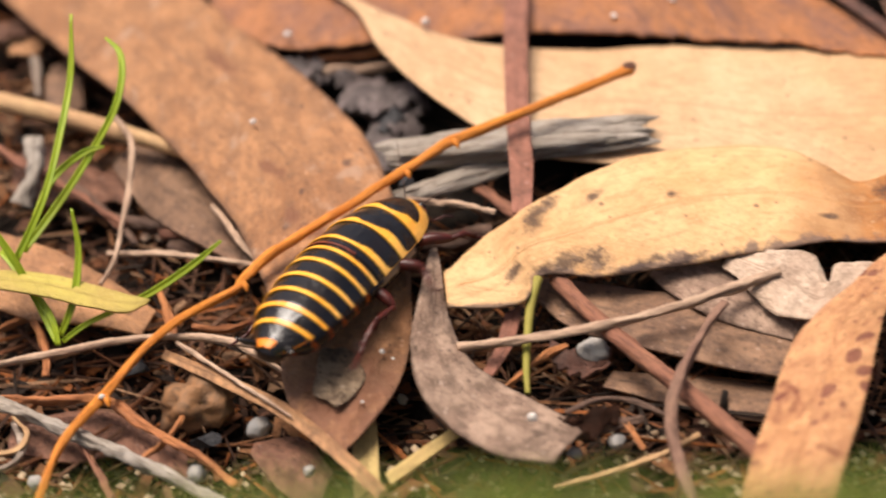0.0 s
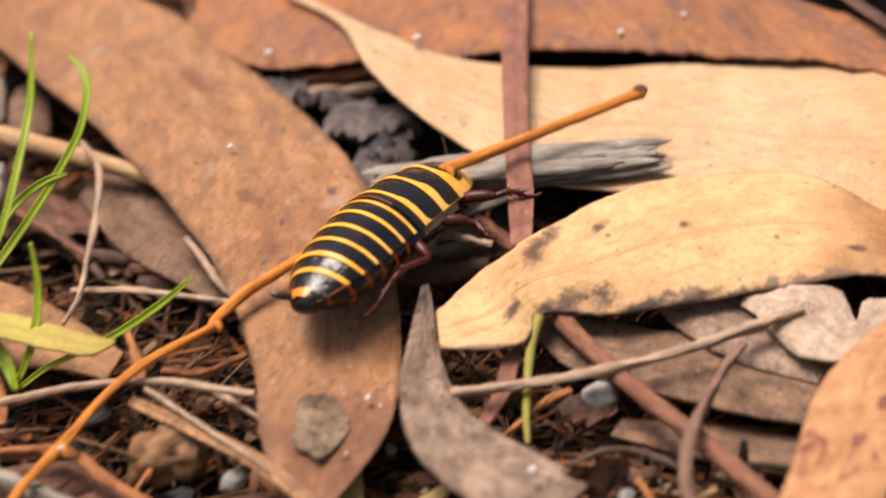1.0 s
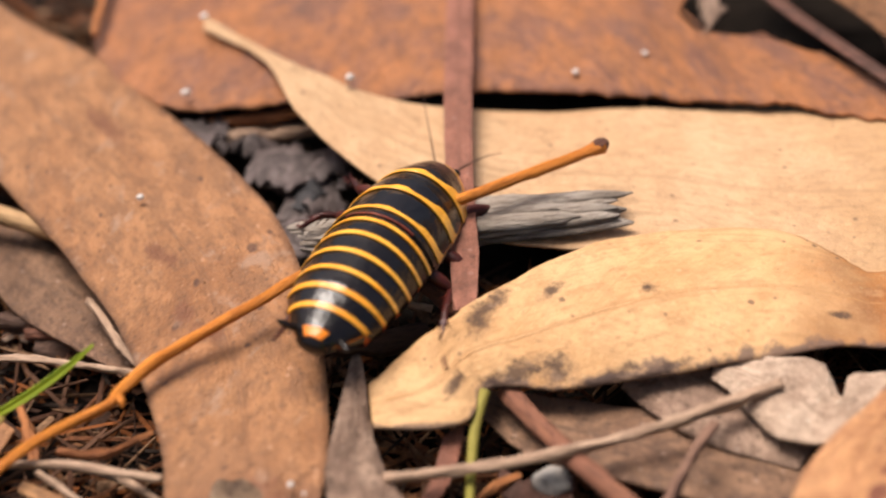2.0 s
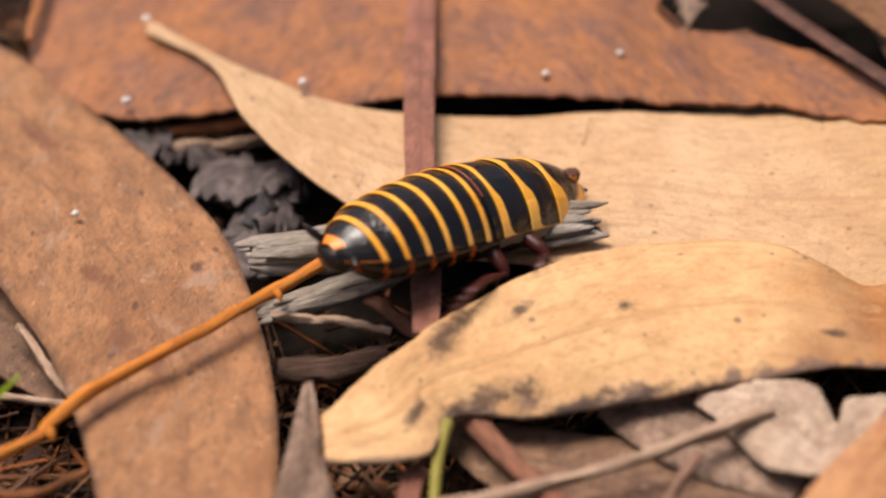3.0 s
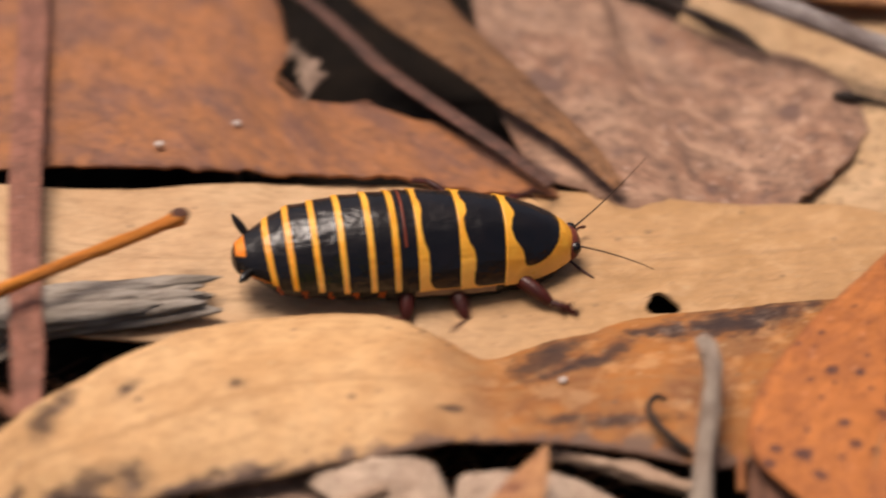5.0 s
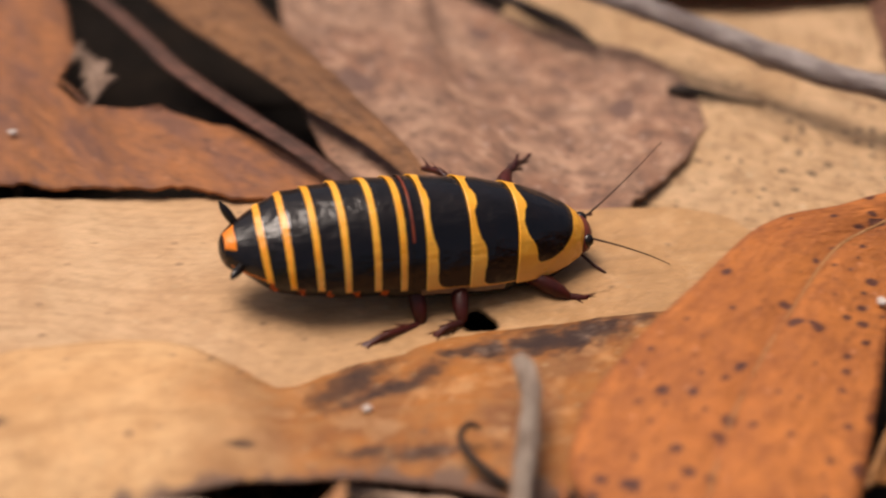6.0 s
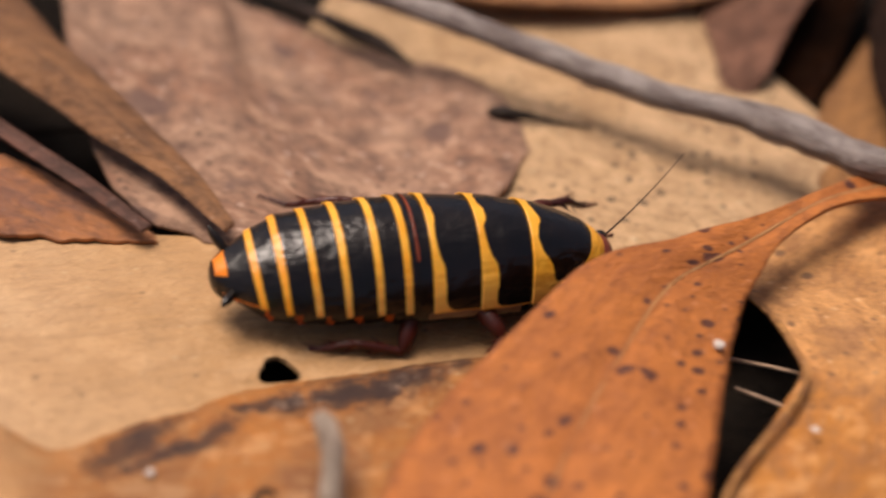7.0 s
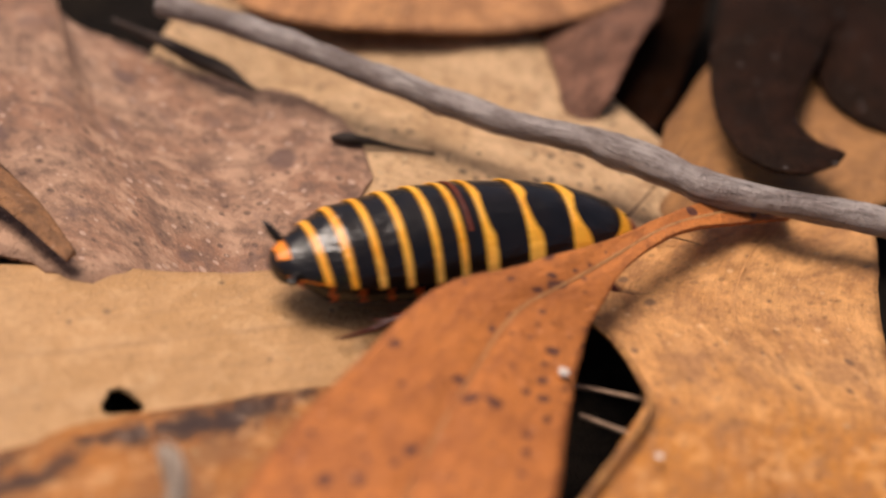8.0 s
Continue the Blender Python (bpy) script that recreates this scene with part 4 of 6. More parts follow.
leaf("bark_chip", "lumpy dark grey bark chip down in the hollow", "bark chip",
     [(-1.09, -0.52, -0.23, 0.09, 96, -6),
      (-0.89, -0.67, -0.15, 0.22, 42, 4),
      (-0.67, -0.78, -0.11, 0.20, 95, 12),
      (-0.49, -0.92, -0.25, 0.08, 60, 0)],
     LEAF_SLATE, camber=.3, wave=.2, seed=305, rib=0, ragged=.3, thick=.1, n=30, m=14)
leaf("bark_chip", "dark purple-grey bark flake in the hollow", "bark chip",
     [(-1.40, -1.34, -0.43, 0.12, 105, -6),
      (-1.20, -1.49, -0.35, 0.30, 35, 4),
      (-0.98, -1.60, -0.31, 0.27, 100, 12),
      (-0.80, -1.74, -0.45, 0.10, 60, 0)],
     LEAF_SLATE, camber=.3, wave=.2, seed=306, rib=0, ragged=.3, thick=.1, n=30, m=14)
leaf("grey_leaf", "grey underside of a curled leaf in shade", "eucalyptus leaf",
     [(2.06, -4.32, -0.2, 0.11, 51.47, -0),
      (2.56, -4.63, -0.12, 0.41, 67.63, -0),
      (3.13, -4.99, -0.15, 0.42, 62.75, -0),
      (3.58, -5.45, -0.2, 0.19, 55.67, 0)],
     LEAF_GREY, camber=.1, wave=.05, seed=69, rib=0)
leaf("brown_leaf", "dark brown leaf lying low under the sticks", "eucalyptus leaf",
     [(-5.24, -6.05, -0.5, 0.22, 89.47, 0),
      (-4.57, -6.12, -0.48, 0.39, 87.39, 0),
      (-3.83, -6.22, -0.48, 0.26, 88.43, 0),
      (-3.21, -6.68, -0.5, 0.26, 94.26, 0)],
     LEAF_MAUVE, camber=.1, wave=.06, seed=71, rib=0)
leaf("brown_leaf", "brown leaf lying under the rusty blade", "eucalyptus leaf",
     [(-2.51, -6.48, -0.5, 0.09, 72.44, 0),
      (-2.09, -6.77, -0.45, 0.39, 73.88, 0),
      (-1.69, -7.22, -0.45, 0.29, 73.65, 0)],
     LEAF_MAUVE, camber=.1, wave=.06, seed=73, rib=0)
leaf("brown_leaf", "dark mauve leaf wedged beside the orange leaf", "eucalyptus leaf",
     [(6.6, -4.51, 0.12, 0.07, 42.94, 0),
      (6.59, -5, 0.14, 0.28, 38.59, 0),
      (6.54, -5.54, 0.12, 0.32, 22.4, 0),
      (6.37, -6.04, 0.1, 0.2, 10.07, 0)],
     LEAF_MAUVE, camber=.1, wave=.04, seed=75, rib=0)
# fills the dark gap behind the twig; its colour carries the shade
leaf("dark_leaf", "leaf behind the grey twig, gap shade painted into its near-black colour", "eucalyptus leaf",
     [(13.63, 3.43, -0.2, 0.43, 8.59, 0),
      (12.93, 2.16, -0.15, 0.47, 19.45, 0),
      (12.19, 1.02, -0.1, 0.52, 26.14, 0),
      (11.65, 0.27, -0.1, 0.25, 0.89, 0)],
     LEAF_SHADE_BROWN, camber=.1, wave=.04, seed=77, rib=0)
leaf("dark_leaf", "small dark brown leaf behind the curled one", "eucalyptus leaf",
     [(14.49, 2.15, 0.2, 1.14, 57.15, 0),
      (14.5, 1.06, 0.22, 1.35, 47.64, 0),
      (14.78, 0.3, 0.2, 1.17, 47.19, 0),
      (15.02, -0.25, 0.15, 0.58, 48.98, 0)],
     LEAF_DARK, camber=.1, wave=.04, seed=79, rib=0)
leaf("leaf_scrap", "small orange-brown leaf scrap in a shaded hollow", "leaf scrap",
     [(-6.08, 0.88, -0.2, 0.11, 89.7, 0),
      (-5.85, 0.86, -0.15, 0.19, 91.75, 0),
      (-5.64, 1.04, -0.2, 0.14, 90.9, 0)],
     LEAF_TAWNY, camber=.2, wave=.06, seed=91, rib=0, ragged=.15, n=24, m=10)
leaf("leaf_scrap", "pinkish-brown leaf scrap under the pale stem", "leaf scrap",
     [(-5.54, 0.14, -0.35, 0.47, 94.68, 0),
      (-5.27, 0.14, -0.3, 0.64, 98.23, 0),
      (-5.03, 0.06, -0.35, 0.38, 96.21, 0)],
     LEAF_BEIGE, camber=.15, wave=.08, seed=93, rib=0, ragged=.2, n=24, m=10)
leaf("leaf_scrap", "dark brown leaf scrap at the edge of the hollow", "leaf scrap",
     [(-6.53, 1.38, -0.2, 0.24, 98.15, 0),
      (-5.97, 1.38, -0.2, 0.23, 92.67, 0),
      (-5.36, 1.35, -0.25, 0.17, 103.07, 0)],
     LEAF_MAUVE, camber=.15, wave=.06, seed=95, rib=0, ragged=.15, n=24, m=10)
leaf("leaf_scrap", "dull mauve leaf scrap among the stems", "leaf scrap",
     [(-5.79, -1.39, -0.5, 0.4, 92.45, 0),
      (-5.38, -1.46, -0.45, 0.55, 96.96, 0),
      (-4.74, -1.78, -0.45, 0.39, 90.89, 0),
      (-4.24, -1.88, -0.5, 0.17, 83.06, 0)],
     LEAF_MAUVE, camber=.15, wave=.08, seed=97, rib=0, ragged=.2, n=30, m=12)
leaf("leaf_scrap", "grey-brown leaf scrap lying on the soil", "leaf scrap",
     [(-4.05, -2.61, -0.5, 0.16, 88.92, 0),
      (-3.48, -2.68, -0.45, 0.26, 90.38, 0),
      (-2.81, -2.7, -0.5, 0.13, 90.21, 0)],
     LEAF_GREY, camber=.15, wave=.06, seed=99, rib=0, ragged=.15, n=24, m=10)
leaf("leaf_scrap", "small pale grey papery scrap on the torn leaf edge", "leaf scrap",
     [(3.38, 1.72, 0.26, 0.17, 68.42, 0),
      (3.47, 1.35, 0.27, 0.25, 63.26, 0),
      (3.52, 0.9, 0.25, 0.15, 54.02, 0)],
     LEAF_GREY, camber=.2, wave=.12, seed=103, rib=0, ragged=.3, n=24, m=10)

# ---- twigs, sticks and stems ----
stick("orange_twig", "slender orange-brown twig with swollen nodes", "twig",
      [(2.01, -1.7, 0.75, 0.075), (1.9, -1.76, 0.74, 0.060), (0.81, -2.3, 0.7, 0.055), (-0.06, -2.71, 0.66, 0.064), (-0.19, -2.77, 0.65, 0.064), (-0.78, -3.22, 0.6, 0.054), (-2.17, -4.22, 0.42, 0.057), (-2.27, -4.27, 0.4, 0.066), (-2.63, -4.7, 0.35, 0.056), (-2.66, -4.79, 0.35, 0.055), (-3.42, -5.16, 0.18, 0.050), (-3.98, -5.85, 0.05, 0.049), (-4.11, -6.05, 0.02, 0.057), (-4.48, -6.6, -0.05, 0.048), (-4.7, -7.48, -0.1, 0.044), (-4.84, -8.05, -0.12, 0.043)],
      WOOD_ORANGE, knob=.02)
stick("grey_twig", "long weathered grey twig", "twig",
      [(7.64, 1.99, 0.62, 0.109), (8.33, 1.41, 0.62, 0.108), (9.05, 0.65, 0.62, 0.11), (9.62, 0.07, 0.6, 0.113), (10.2, -0.48, 0.6, 0.116), (10.75, -0.83, 0.6, 0.129), (10.83, -0.94, 0.61, 0.151), (11.07, -1.22, 0.62, 0.141), (11.29, -1.52, 0.62, 0.135), (11.37, -1.62, 0.62, 0.157), (11.74, -1.87, 0.62, 0.125), (12.69, -2.41, 0.62, 0.125), (13.36, -2.95, 0.6, 0.12)],
      WOOD_GREY, knob=.022)
stick("thin_stick", "thin pale broken stick", "stick",
      [(-0.78, -3.22, 0.15, 0.045), (-0.23, -3.33, 0.16, 0.050), (0.27, -3.52, 0.14, 0.035)],
      WOOD_PALE, knob=.05)
stick("red_stick", "straight red-brown flat stick", "stick",
      [(0.92, -4.52, -0.05, 0.106), (1.43, -5.39, -0.05, 0.109), (2.23, -6.5, -0.05, 0.111), (2.82, -7.36, -0.05, 0.114), (3.29, -8.08, -0.05, 0.111)],
      WOOD_RED, knob=.02)
stick("thin_stick", "thin straight tan stick", "stick",
      [(-0.22, -5.67, 0.05, 0.060), (0.63, -5.59, 0.05, 0.066), (1.54, -5.46, 0.08, 0.066), (2.47, -5.22, 0.12, 0.067), (3.1, -4.99, 0.15, 0.073), (3.42, -4.88, 0.16, 0.049)],
      WOOD_PALE, knob=.03)
stick("curved_twig", "curved thin brown twig", "twig",
      [(2.75, -5.37, 0.2, 0.043), (2.45, -5.87, 0.22, 0.055), (2.15, -6.51, 0.22, 0.072), (1.99, -7.11, 0.2, 0.070), (2.01, -7.66, 0.18, 0.069), (2.11, -8.19, 0.15, 0.062), (2.2, -8.68, 0.1, 0.062)],
      WOOD_CURVED, knob=.03)
stick("green_stem", "short upright yellow-green stem", "stem",
      [(0.72, -4.67, 0.1, 0.055), (0.62, -4.98, 0, 0.052), (0.56, -5.4, -0.08, 0.046), (0.52, -5.9, -0.15, 0.039), (0.52, -6.21, -0.2, 0.028)],
      STEM_GREEN, knob=.0)
stick("grey_stub", "pale grey broken twig standing on end", "twig",
      [(6.24, -3.89, 0.62, 0.043), (6.28, -4.05, 0.6, 0.076), (6.24, -4.37, 0.5, 0.080), (6.12, -4.75, 0.35, 0.084), (5.95, -5.25, 0.2, 0.087), (5.83, -5.66, 0.05, 0.086)],
      WOOD_STUB, knob=.03)
stick("curled_tendril", "thin black curled plant tendril", "tendril",
      [(5.88, -4.29, 0.3, 0.019), (5.81, -4.25, 0.32, 0.024), (5.72, -4.32, 0.3, 0.028), (5.73, -4.44, 0.25, 0.033), (5.85, -4.63, 0.18, 0.037), (5.98, -4.73, 0.1, 0.042)],
      WOOD_BLACK, knob=.0)
stick("grey_stick", "pale grey stick on the soil", "stick",
      [(-5.51, -5.75, -0.2, 0.075), (-4.89, -6.11, -0.2, 0.080), (-4.16, -6.56, -0.2, 0.079), (-3.32, -7.11, -0.22, 0.078), (-2.57, -7.66, -0.25, 0.071)],
      WOOD_SILVER, knob=.05)
stick("thin_stick", "thin brown stem crossing the soil", "stick",
      [(-5.51, -5.46, 0, 0.057), (-4.7, -5.3, 0, 0.057), (-3.95, -5.18, 0.02, 0.057), (-3.25, -5.19, 0.02, 0.057), (-2.61, -5.34, 0, 0.057), (-2.23, -5.41, -0.05, 0.050)],
      WOOD_PALE, knob=.02)
stick("thin_stick", "thin brown stem in the shade", "stick",
      [(-4.33, -3.53, -0.1, 0.047), (-3.58, -3.61, -0.1, 0.046), (-2.9, -3.81, -0.1, 0.046), (-2.37, -3.96, -0.1, 0.046)],
      WOOD_PALE, knob=.02)
stick("rusty_twig", "crooked rust-orange twig on the soil", "twig",
      [(-5.46, -5.71, -0.25, 0.069), (-4.73, -5.86, -0.2, 0.069), (-4.16, -5.91, -0.2, 0.081), (-3.63, -6.37, -0.22, 0.074), (-3.11, -6.76, -0.25, 0.067), (-2.63, -7.21, -0.3, 0.060)],
      WOOD_RUST, knob=.05)
stick("rusty_twig", "short forked rust-brown twig", "twig",
      [(-3.21, -4.96, -0.05, 0.057), (-2.82, -5.04, -0.05, 0.051), (-2.51, -4.87, -0.05, 0.038), (-2.35, -4.79, -0.05, 0.032)],
      WOOD_RUST, knob=.05)
stick("straw_stick", "pale straw-coloured flat stem", "stem",
      [(-6.42, -0.47, 0.1, 0.123), (-5.5, -0.86, 0.1, 0.121), (-4.45, -1.34, 0.05, 0.113), (-3.72, -1.69, 0, 0.091), (-3.22, -1.98, -0.05, 0.069)],
      WOOD_STRAW, knob=.01)
stick("rootlet", "thin pale curved rootlet", "root",
      [(-4.37, -1.41, 0.3, 0.042), (-4.13, -1.89, 0.3, 0.048), (-4.09, -2.62, 0.22, 0.047), (-4.13, -3.38, 0.15, 0.040), (-4.19, -3.9, 0.08, 0.039), (-4.32, -4.22, 0.02, 0.033)],
      WOOD_PALE, knob=.02)
stick("brown_stick", "dark brown stick under the leaves", "stick",
      [(-5.04, -1.87, -0.4, 0.063), (-4.41, -2.48, -0.4, 0.062), (-3.76, -2.76, -0.4, 0.096), (-2.99, -2.99, -0.4, 0.095), (-2.51, -3.08, -0.4, 0.081)],
      WOOD_BROWN, knob=.05)
stick("brown_stick", "broad dark bark strip under the insect's path", "stick",
      [(-0.77, -3.45, -0.3, 0.122), (-0.29, -3.46, -0.3, 0.132), (0.22, -3.37, -0.3, 0.122)],
      WOOD_BROWN, knob=.05)
stick("red_stick", "short red-brown stick behind the ochre leaf", "stick",
      [(0.07, -2.87, -0, 0.077), (0.32, -3.17, 0, 0.076), (0.56, -3.45, -0.05, 0.075)],
      WOOD_RED, knob=.04)
stick("rusty_twig", "thin rust-orange twig on the soil", "twig",
      [(0.28, -5.97, -0.3, 0.040), (0.63, -5.63, -0.3, 0.046), (0.99, -5.37, -0.3, 0.040)],
      WOOD_RUST, knob=.05)
stick("thin_stick", "thin tan twig on the soil", "twig",
      [(0.73, -7.52, -0.3, 0.035), (1.33, -7.35, -0.3, 0.041), (1.94, -7.16, -0.25, 0.042), (2.31, -6.98, -0.2, 0.036)],
      WOOD_STRAW, knob=.02)
stick("curved_twig", "thin dark curved twig", "twig",
      [(0.91, -6.53, -0.2, 0.036), (1.28, -6.42, -0.15, 0.036), (1.64, -6.47, -0.15, 0.036), (1.98, -6.66, -0.2, 0.036)],
      WOOD_BROWN, knob=.02)
stick("brown_stick", "red-brown stick in a dark hollow", "stick",
      [(-2.04, 0.03, -0.05, 0.057), (-1.54, 0.03, -0.05, 0.064), (-0.97, 0.11, -0.05, 0.064)],
      WOOD_RUST, knob=.03)
stick("thin_stick", "pale stick in a dark hollow", "stick",
      [(-1.91, -0.12, -0.15, 0.057), (-1.33, -0.12, -0.15, 0.064), (-0.76, -0.09, -0.15, 0.057)],
      WOOD_PALE, knob=.05)
stick("brown_stick", "dark bark splinter in a hollow", "stick",
      [(-1.83, 0.22, -0.3, 0.092), (-1.42, 0.2, -0.3, 0.104), (-0.96, 0.11, -0.3, 0.080)],
      WOOD_PALE, knob=.09)
stick("brown_stick", "dark brown stick in the shade", "stick",
      [(-3.69, -2.98, -0.5, 0.109), (-3, -3.13, -0.5, 0.122), (-2.51, -3.3, -0.5, 0.108)],
      WOOD_BROWN, knob=.06)
stick("brown_stick", "dark grey stick in the shade", "stick",
      [(-4.43, -2.52, -0.55, 0.097), (-3.53, -2.44, -0.55, 0.111), (-2.77, -2.46, -0.55, 0.104)],
      WOOD_BROWN, knob=.06)
stick("thin_stick", "pale brown stem against the leaf edge", "stick",
      [(-3.1, -2.9, 0, 0.046), (-2.77, -3.51, 0, 0.052), (-2.46, -4.02, -0.05, 0.045)],
      WOOD_PALE, knob=.03)
stick("thin_stick", "thin split stem beside the rusty blade", "stick",
      [(-2.71, -5.12, -0.2, 0.038), (-2.15, -5.64, -0.2, 0.037), (-1.64, -6.16, -0.2, 0.037), (-1.33, -6.49, -0.2, 0.030)],
      WOOD_PALE, knob=.03)
stick("rusty_twig", "short rust-red twig stub", "twig",
      [(-3.69, -4.12, -0.2, 0.066), (-3.56, -4.52, -0.2, 0.078), (-3.47, -4.86, -0.25, 0.064)],
      WOOD_RUST, knob=.05)
stick("grey_stick", "grey weathered twig upright in the soil", "stick",
      [(-5.39, -1.58, 0.2, 0.091), (-5.36, -2.01, 0, 0.118), (-5.53, -2.28, -0.3, 0.125)],
      WOOD_SILVER, knob=.09)
stick("brown_stick", "thin dark red-brown stick by the grass", "stick",
      [(-6.1, -1.11, -0.2, 0.064), (-5.44, -1.75, -0.2, 0.063), (-4.75, -2.31, -0.25, 0.055), (-4.22, -2.83, -0.3, 0.055)],
      WOOD_RED, knob=.05)
stick("rusty_twig", "thin rust-orange root on the soil", "twig",
      [(-4.37, -6.49, -0.3, 0.049), (-4.18, -6.8, -0.3, 0.049), (-3.95, -7.31, -0.3, 0.048)],
      WOOD_RED, knob=.05)
stick("thin_stick", "thin curved straw on the soil", "stem",
      [(-5.29, -6.54, -0.3, 0.031), (-5.05, -6.48, -0.3, 0.037), (-4.97, -6.32, -0.25, 0.037), (-5.14, -6.09, -0.2, 0.031)],
      WOOD_STRAW, knob=.03)
stick("dark_splinter", "dark bark splinter on the soil", "wood fragment",
      [(0.89, -6.72, -0.35, 0.048), (1.25, -6.72, -0.3, 0.066), (1.75, -6.59, -0.3, 0.036)],
      WOOD_BROWN, knob=.06)
stick("dark_splinter", "thin dark upright splinter", "wood fragment",
      [(2.64, -6.44, -0.1, 0.028), (2.62, -6.5, -0.2, 0.039), (2.61, -6.53, -0.4, 0.039)],
      WOOD_BLACK, knob=.03)
stick("rusty_twig", "short rust-red splinter on the soil", "twig",
      [(1.52, -6.49, -0.3, 0.042), (1.62, -6.79, -0.3, 0.048), (1.72, -7, -0.35, 0.041)],
      WOOD_RUST, knob=.05)
stick("thin_stick", "flat grey-brown strip under the red stick", "stick",
      [(4.82, -4.35, -0.1, 0.076), (5.43, -4.65, -0.1, 0.094), (6.03, -4.95, -0.15, 0.094)],
      WOOD_PALE, knob=.05)
stick("red_stick", "thin upright red-brown splinter", "stick",
      [(6.51, -4.38, 0.1, 0.038), (6.43, -4.74, 0.05, 0.042), (6.33, -5.15, -0, 0.042)],
      WOOD_RUST, knob=.02)
stick("fibre", "pale fine root fibre across a dark gap", "root",
      [(9.63, -3.28, 0.1, 0.017), (9.87, -3.41, 0.1, 0.017), (10.17, -3.59, 0.1, 0.017)],
      WOOD_PALE, knob=.0)
stick("fibre", "pale fine root fibre in a dark gap", "root",
      [(9.57, -3.56, 0.05, 0.017), (9.75, -3.73, 0.05, 0.017), (9.91, -3.89, 0.05, 0.016)],
      WOOD_PALE, knob=.0)
stick("brown_stick", "red-brown twig at the back", "stick",
      [(-3.35, 1.26, 0.35, 0.052), (-3.3, 2.36, 0.4, 0.061), (-3.27, 3.28, 0.4, 0.062)],
      WOOD_RUST, knob=.03)
# added black rod that stands in for a shaded crack, not wood
stick("dark_splinter", "black rod put in for the shaded crack in the pale leaf", "wood fragment",
      [(8.79, 0.35, 0.12, 0.019), (8.91, 0.3, 0.13, 0.053), (9.09, 0.23, 0.12, 0.038), (9.31, 0.13, 0.1, 0.019), (9.62, -0.04, 0.1, 0.01)],
      WOOD_BLACK, knob=.02)
# second added rod: shade under a lifted leaf edge, given as a black shape
stick("dark_splinter", "black rod put in for the shaded slit by the grey twig", "wood fragment",
      [(7.35, 2.53, 0.15, 0.026), (7.72, 2.05, 0.16, 0.05), (7.95, 1.72, 0.16, 0.075), (8.18, 1.4, 0.15, 0.054), (8.35, 1.15, 0.13, 0.01)],
      WOOD_BLACK, knob=.02)
stick("thin_stick", "dull purple-brown stick behind the grass", "stick",
      [(-5.51, -1.49, -0.4, 0.064), (-4.88, -1.97, -0.38, 0.063), (-4.27, -2.76, -0.36, 0.055), (-4.08, -3.07, -0.38, 0.041)],
      WOOD_BROWN, knob=.04)
stick("thin_stick", "short pale upright stub in a hollow", "stick",
      [(-5.73, 0.67, -0.2, 0.067), (-5.67, 0.36, -0.25, 0.067), (-5.6, -0.08, -0.3, 0.059)],
      WOOD_STUB, knob=.04)
stick("red_stick", "dark red-brown stick lying low on the soil", "stick",
      [(-3.79, -2.88, -0.4, 0.075), (-3.33, -2.96, -0.38, 0.082), (-2.86, -2.97, -0.4, 0.061)],
      WOOD_RED, knob=.04)
stick("thin_stick", "crooked orange-brown rootlet on the soil", "stick",
      [(-5.55, -4.53, -0.3, 0.050), (-5.19, -4.39, -0.28, 0.050), (-4.97, -4.85, -0.3, 0.056), (-4.89, -5.3, -0.35, 0.037)],
      WOOD_RUST, knob=.05)
stick("thin_stick", "thin split brown stem lying on another", "stick",
      [(-3.37, -5.24, -0.02, 0.030), (-2.91, -5.69, 0, 0.030), (-2.45, -6.16, 0.04, 0.029), (-2.02, -6.6, 0.06, 0.017)],
      WOOD_PALE, knob=.03)
stick("thin_stick", "stub of pale root curled on the soil", "stick",
      [(-5.17, -6.01, -0.35, 0.042), (-5.01, -6.45, -0.33, 0.041), (-5.14, -6.67, -0.35, 0.035), (-5.38, -6.7, -0.38, 0.029)],
      WOOD_STUB, knob=.05)
stick("thin_stick", "rusty root thread crossing the soil", "stick",
      [(-3.8, -6.9, -0.3, 0.029), (-3.32, -6.31, -0.28, 0.035), (-3.25, -5.7, -0.3, 0.030)],
      WOOD_RUST, knob=.04)
weathered_wood("splintered silver-grey piece of wood on the leaves", (-1.11, -2.38, 0.22), (2.27, -2.34, 0.3), 0.186)
weathered_wood("rough grey splintered bark in a hollow", (-1, -3.08, 0.02), (0.6, -2.51, 0.08), 0.122)

# ---- stones and grains ----
stone("quartz_grain", "tiny white quartz grain on a leaf", -2.63, -1.72, 0.33, 0.041, QUARTZ, 1, 0.7, "grain")
stone("quartz_grain", "tiny white quartz grain on a leaf", -1.04, -5.79, 0.17, 0.036, QUARTZ, 2, 0.7, "grain")
stone("quartz_grain", "tiny white quartz grain on a leaf", -0.92, -5.91, 0.17, 0.020, QUARTZ, 3, 0.7, "grain")
stone("quartz_grain", "tiny white quartz grain on a leaf", -1.26, -6.45, 0.07, 0.024, QUARTZ, 4, 0.7, "grain")
stone("quartz_grain", "tiny white quartz grain on a leaf", -0.49, -0.01, 0.45, 0.053, QUARTZ, 5, 0.7, "grain")
stone("quartz_grain", "tiny white quartz grain on a leaf", 1.92, 0.02, 0.32, 0.041, QUARTZ, 6, 0.6, "grain")
stone("quartz_grain", "tiny white quartz grain on a leaf", 2.69, 0.29, 0.32, 0.037, QUARTZ, 7, 0.6, "grain")
stone("quartz_grain", "tiny white quartz grain on a leaf", -2.28, 0.12, 0.3, 0.049, QUARTZ, 8, 0.6, "grain")
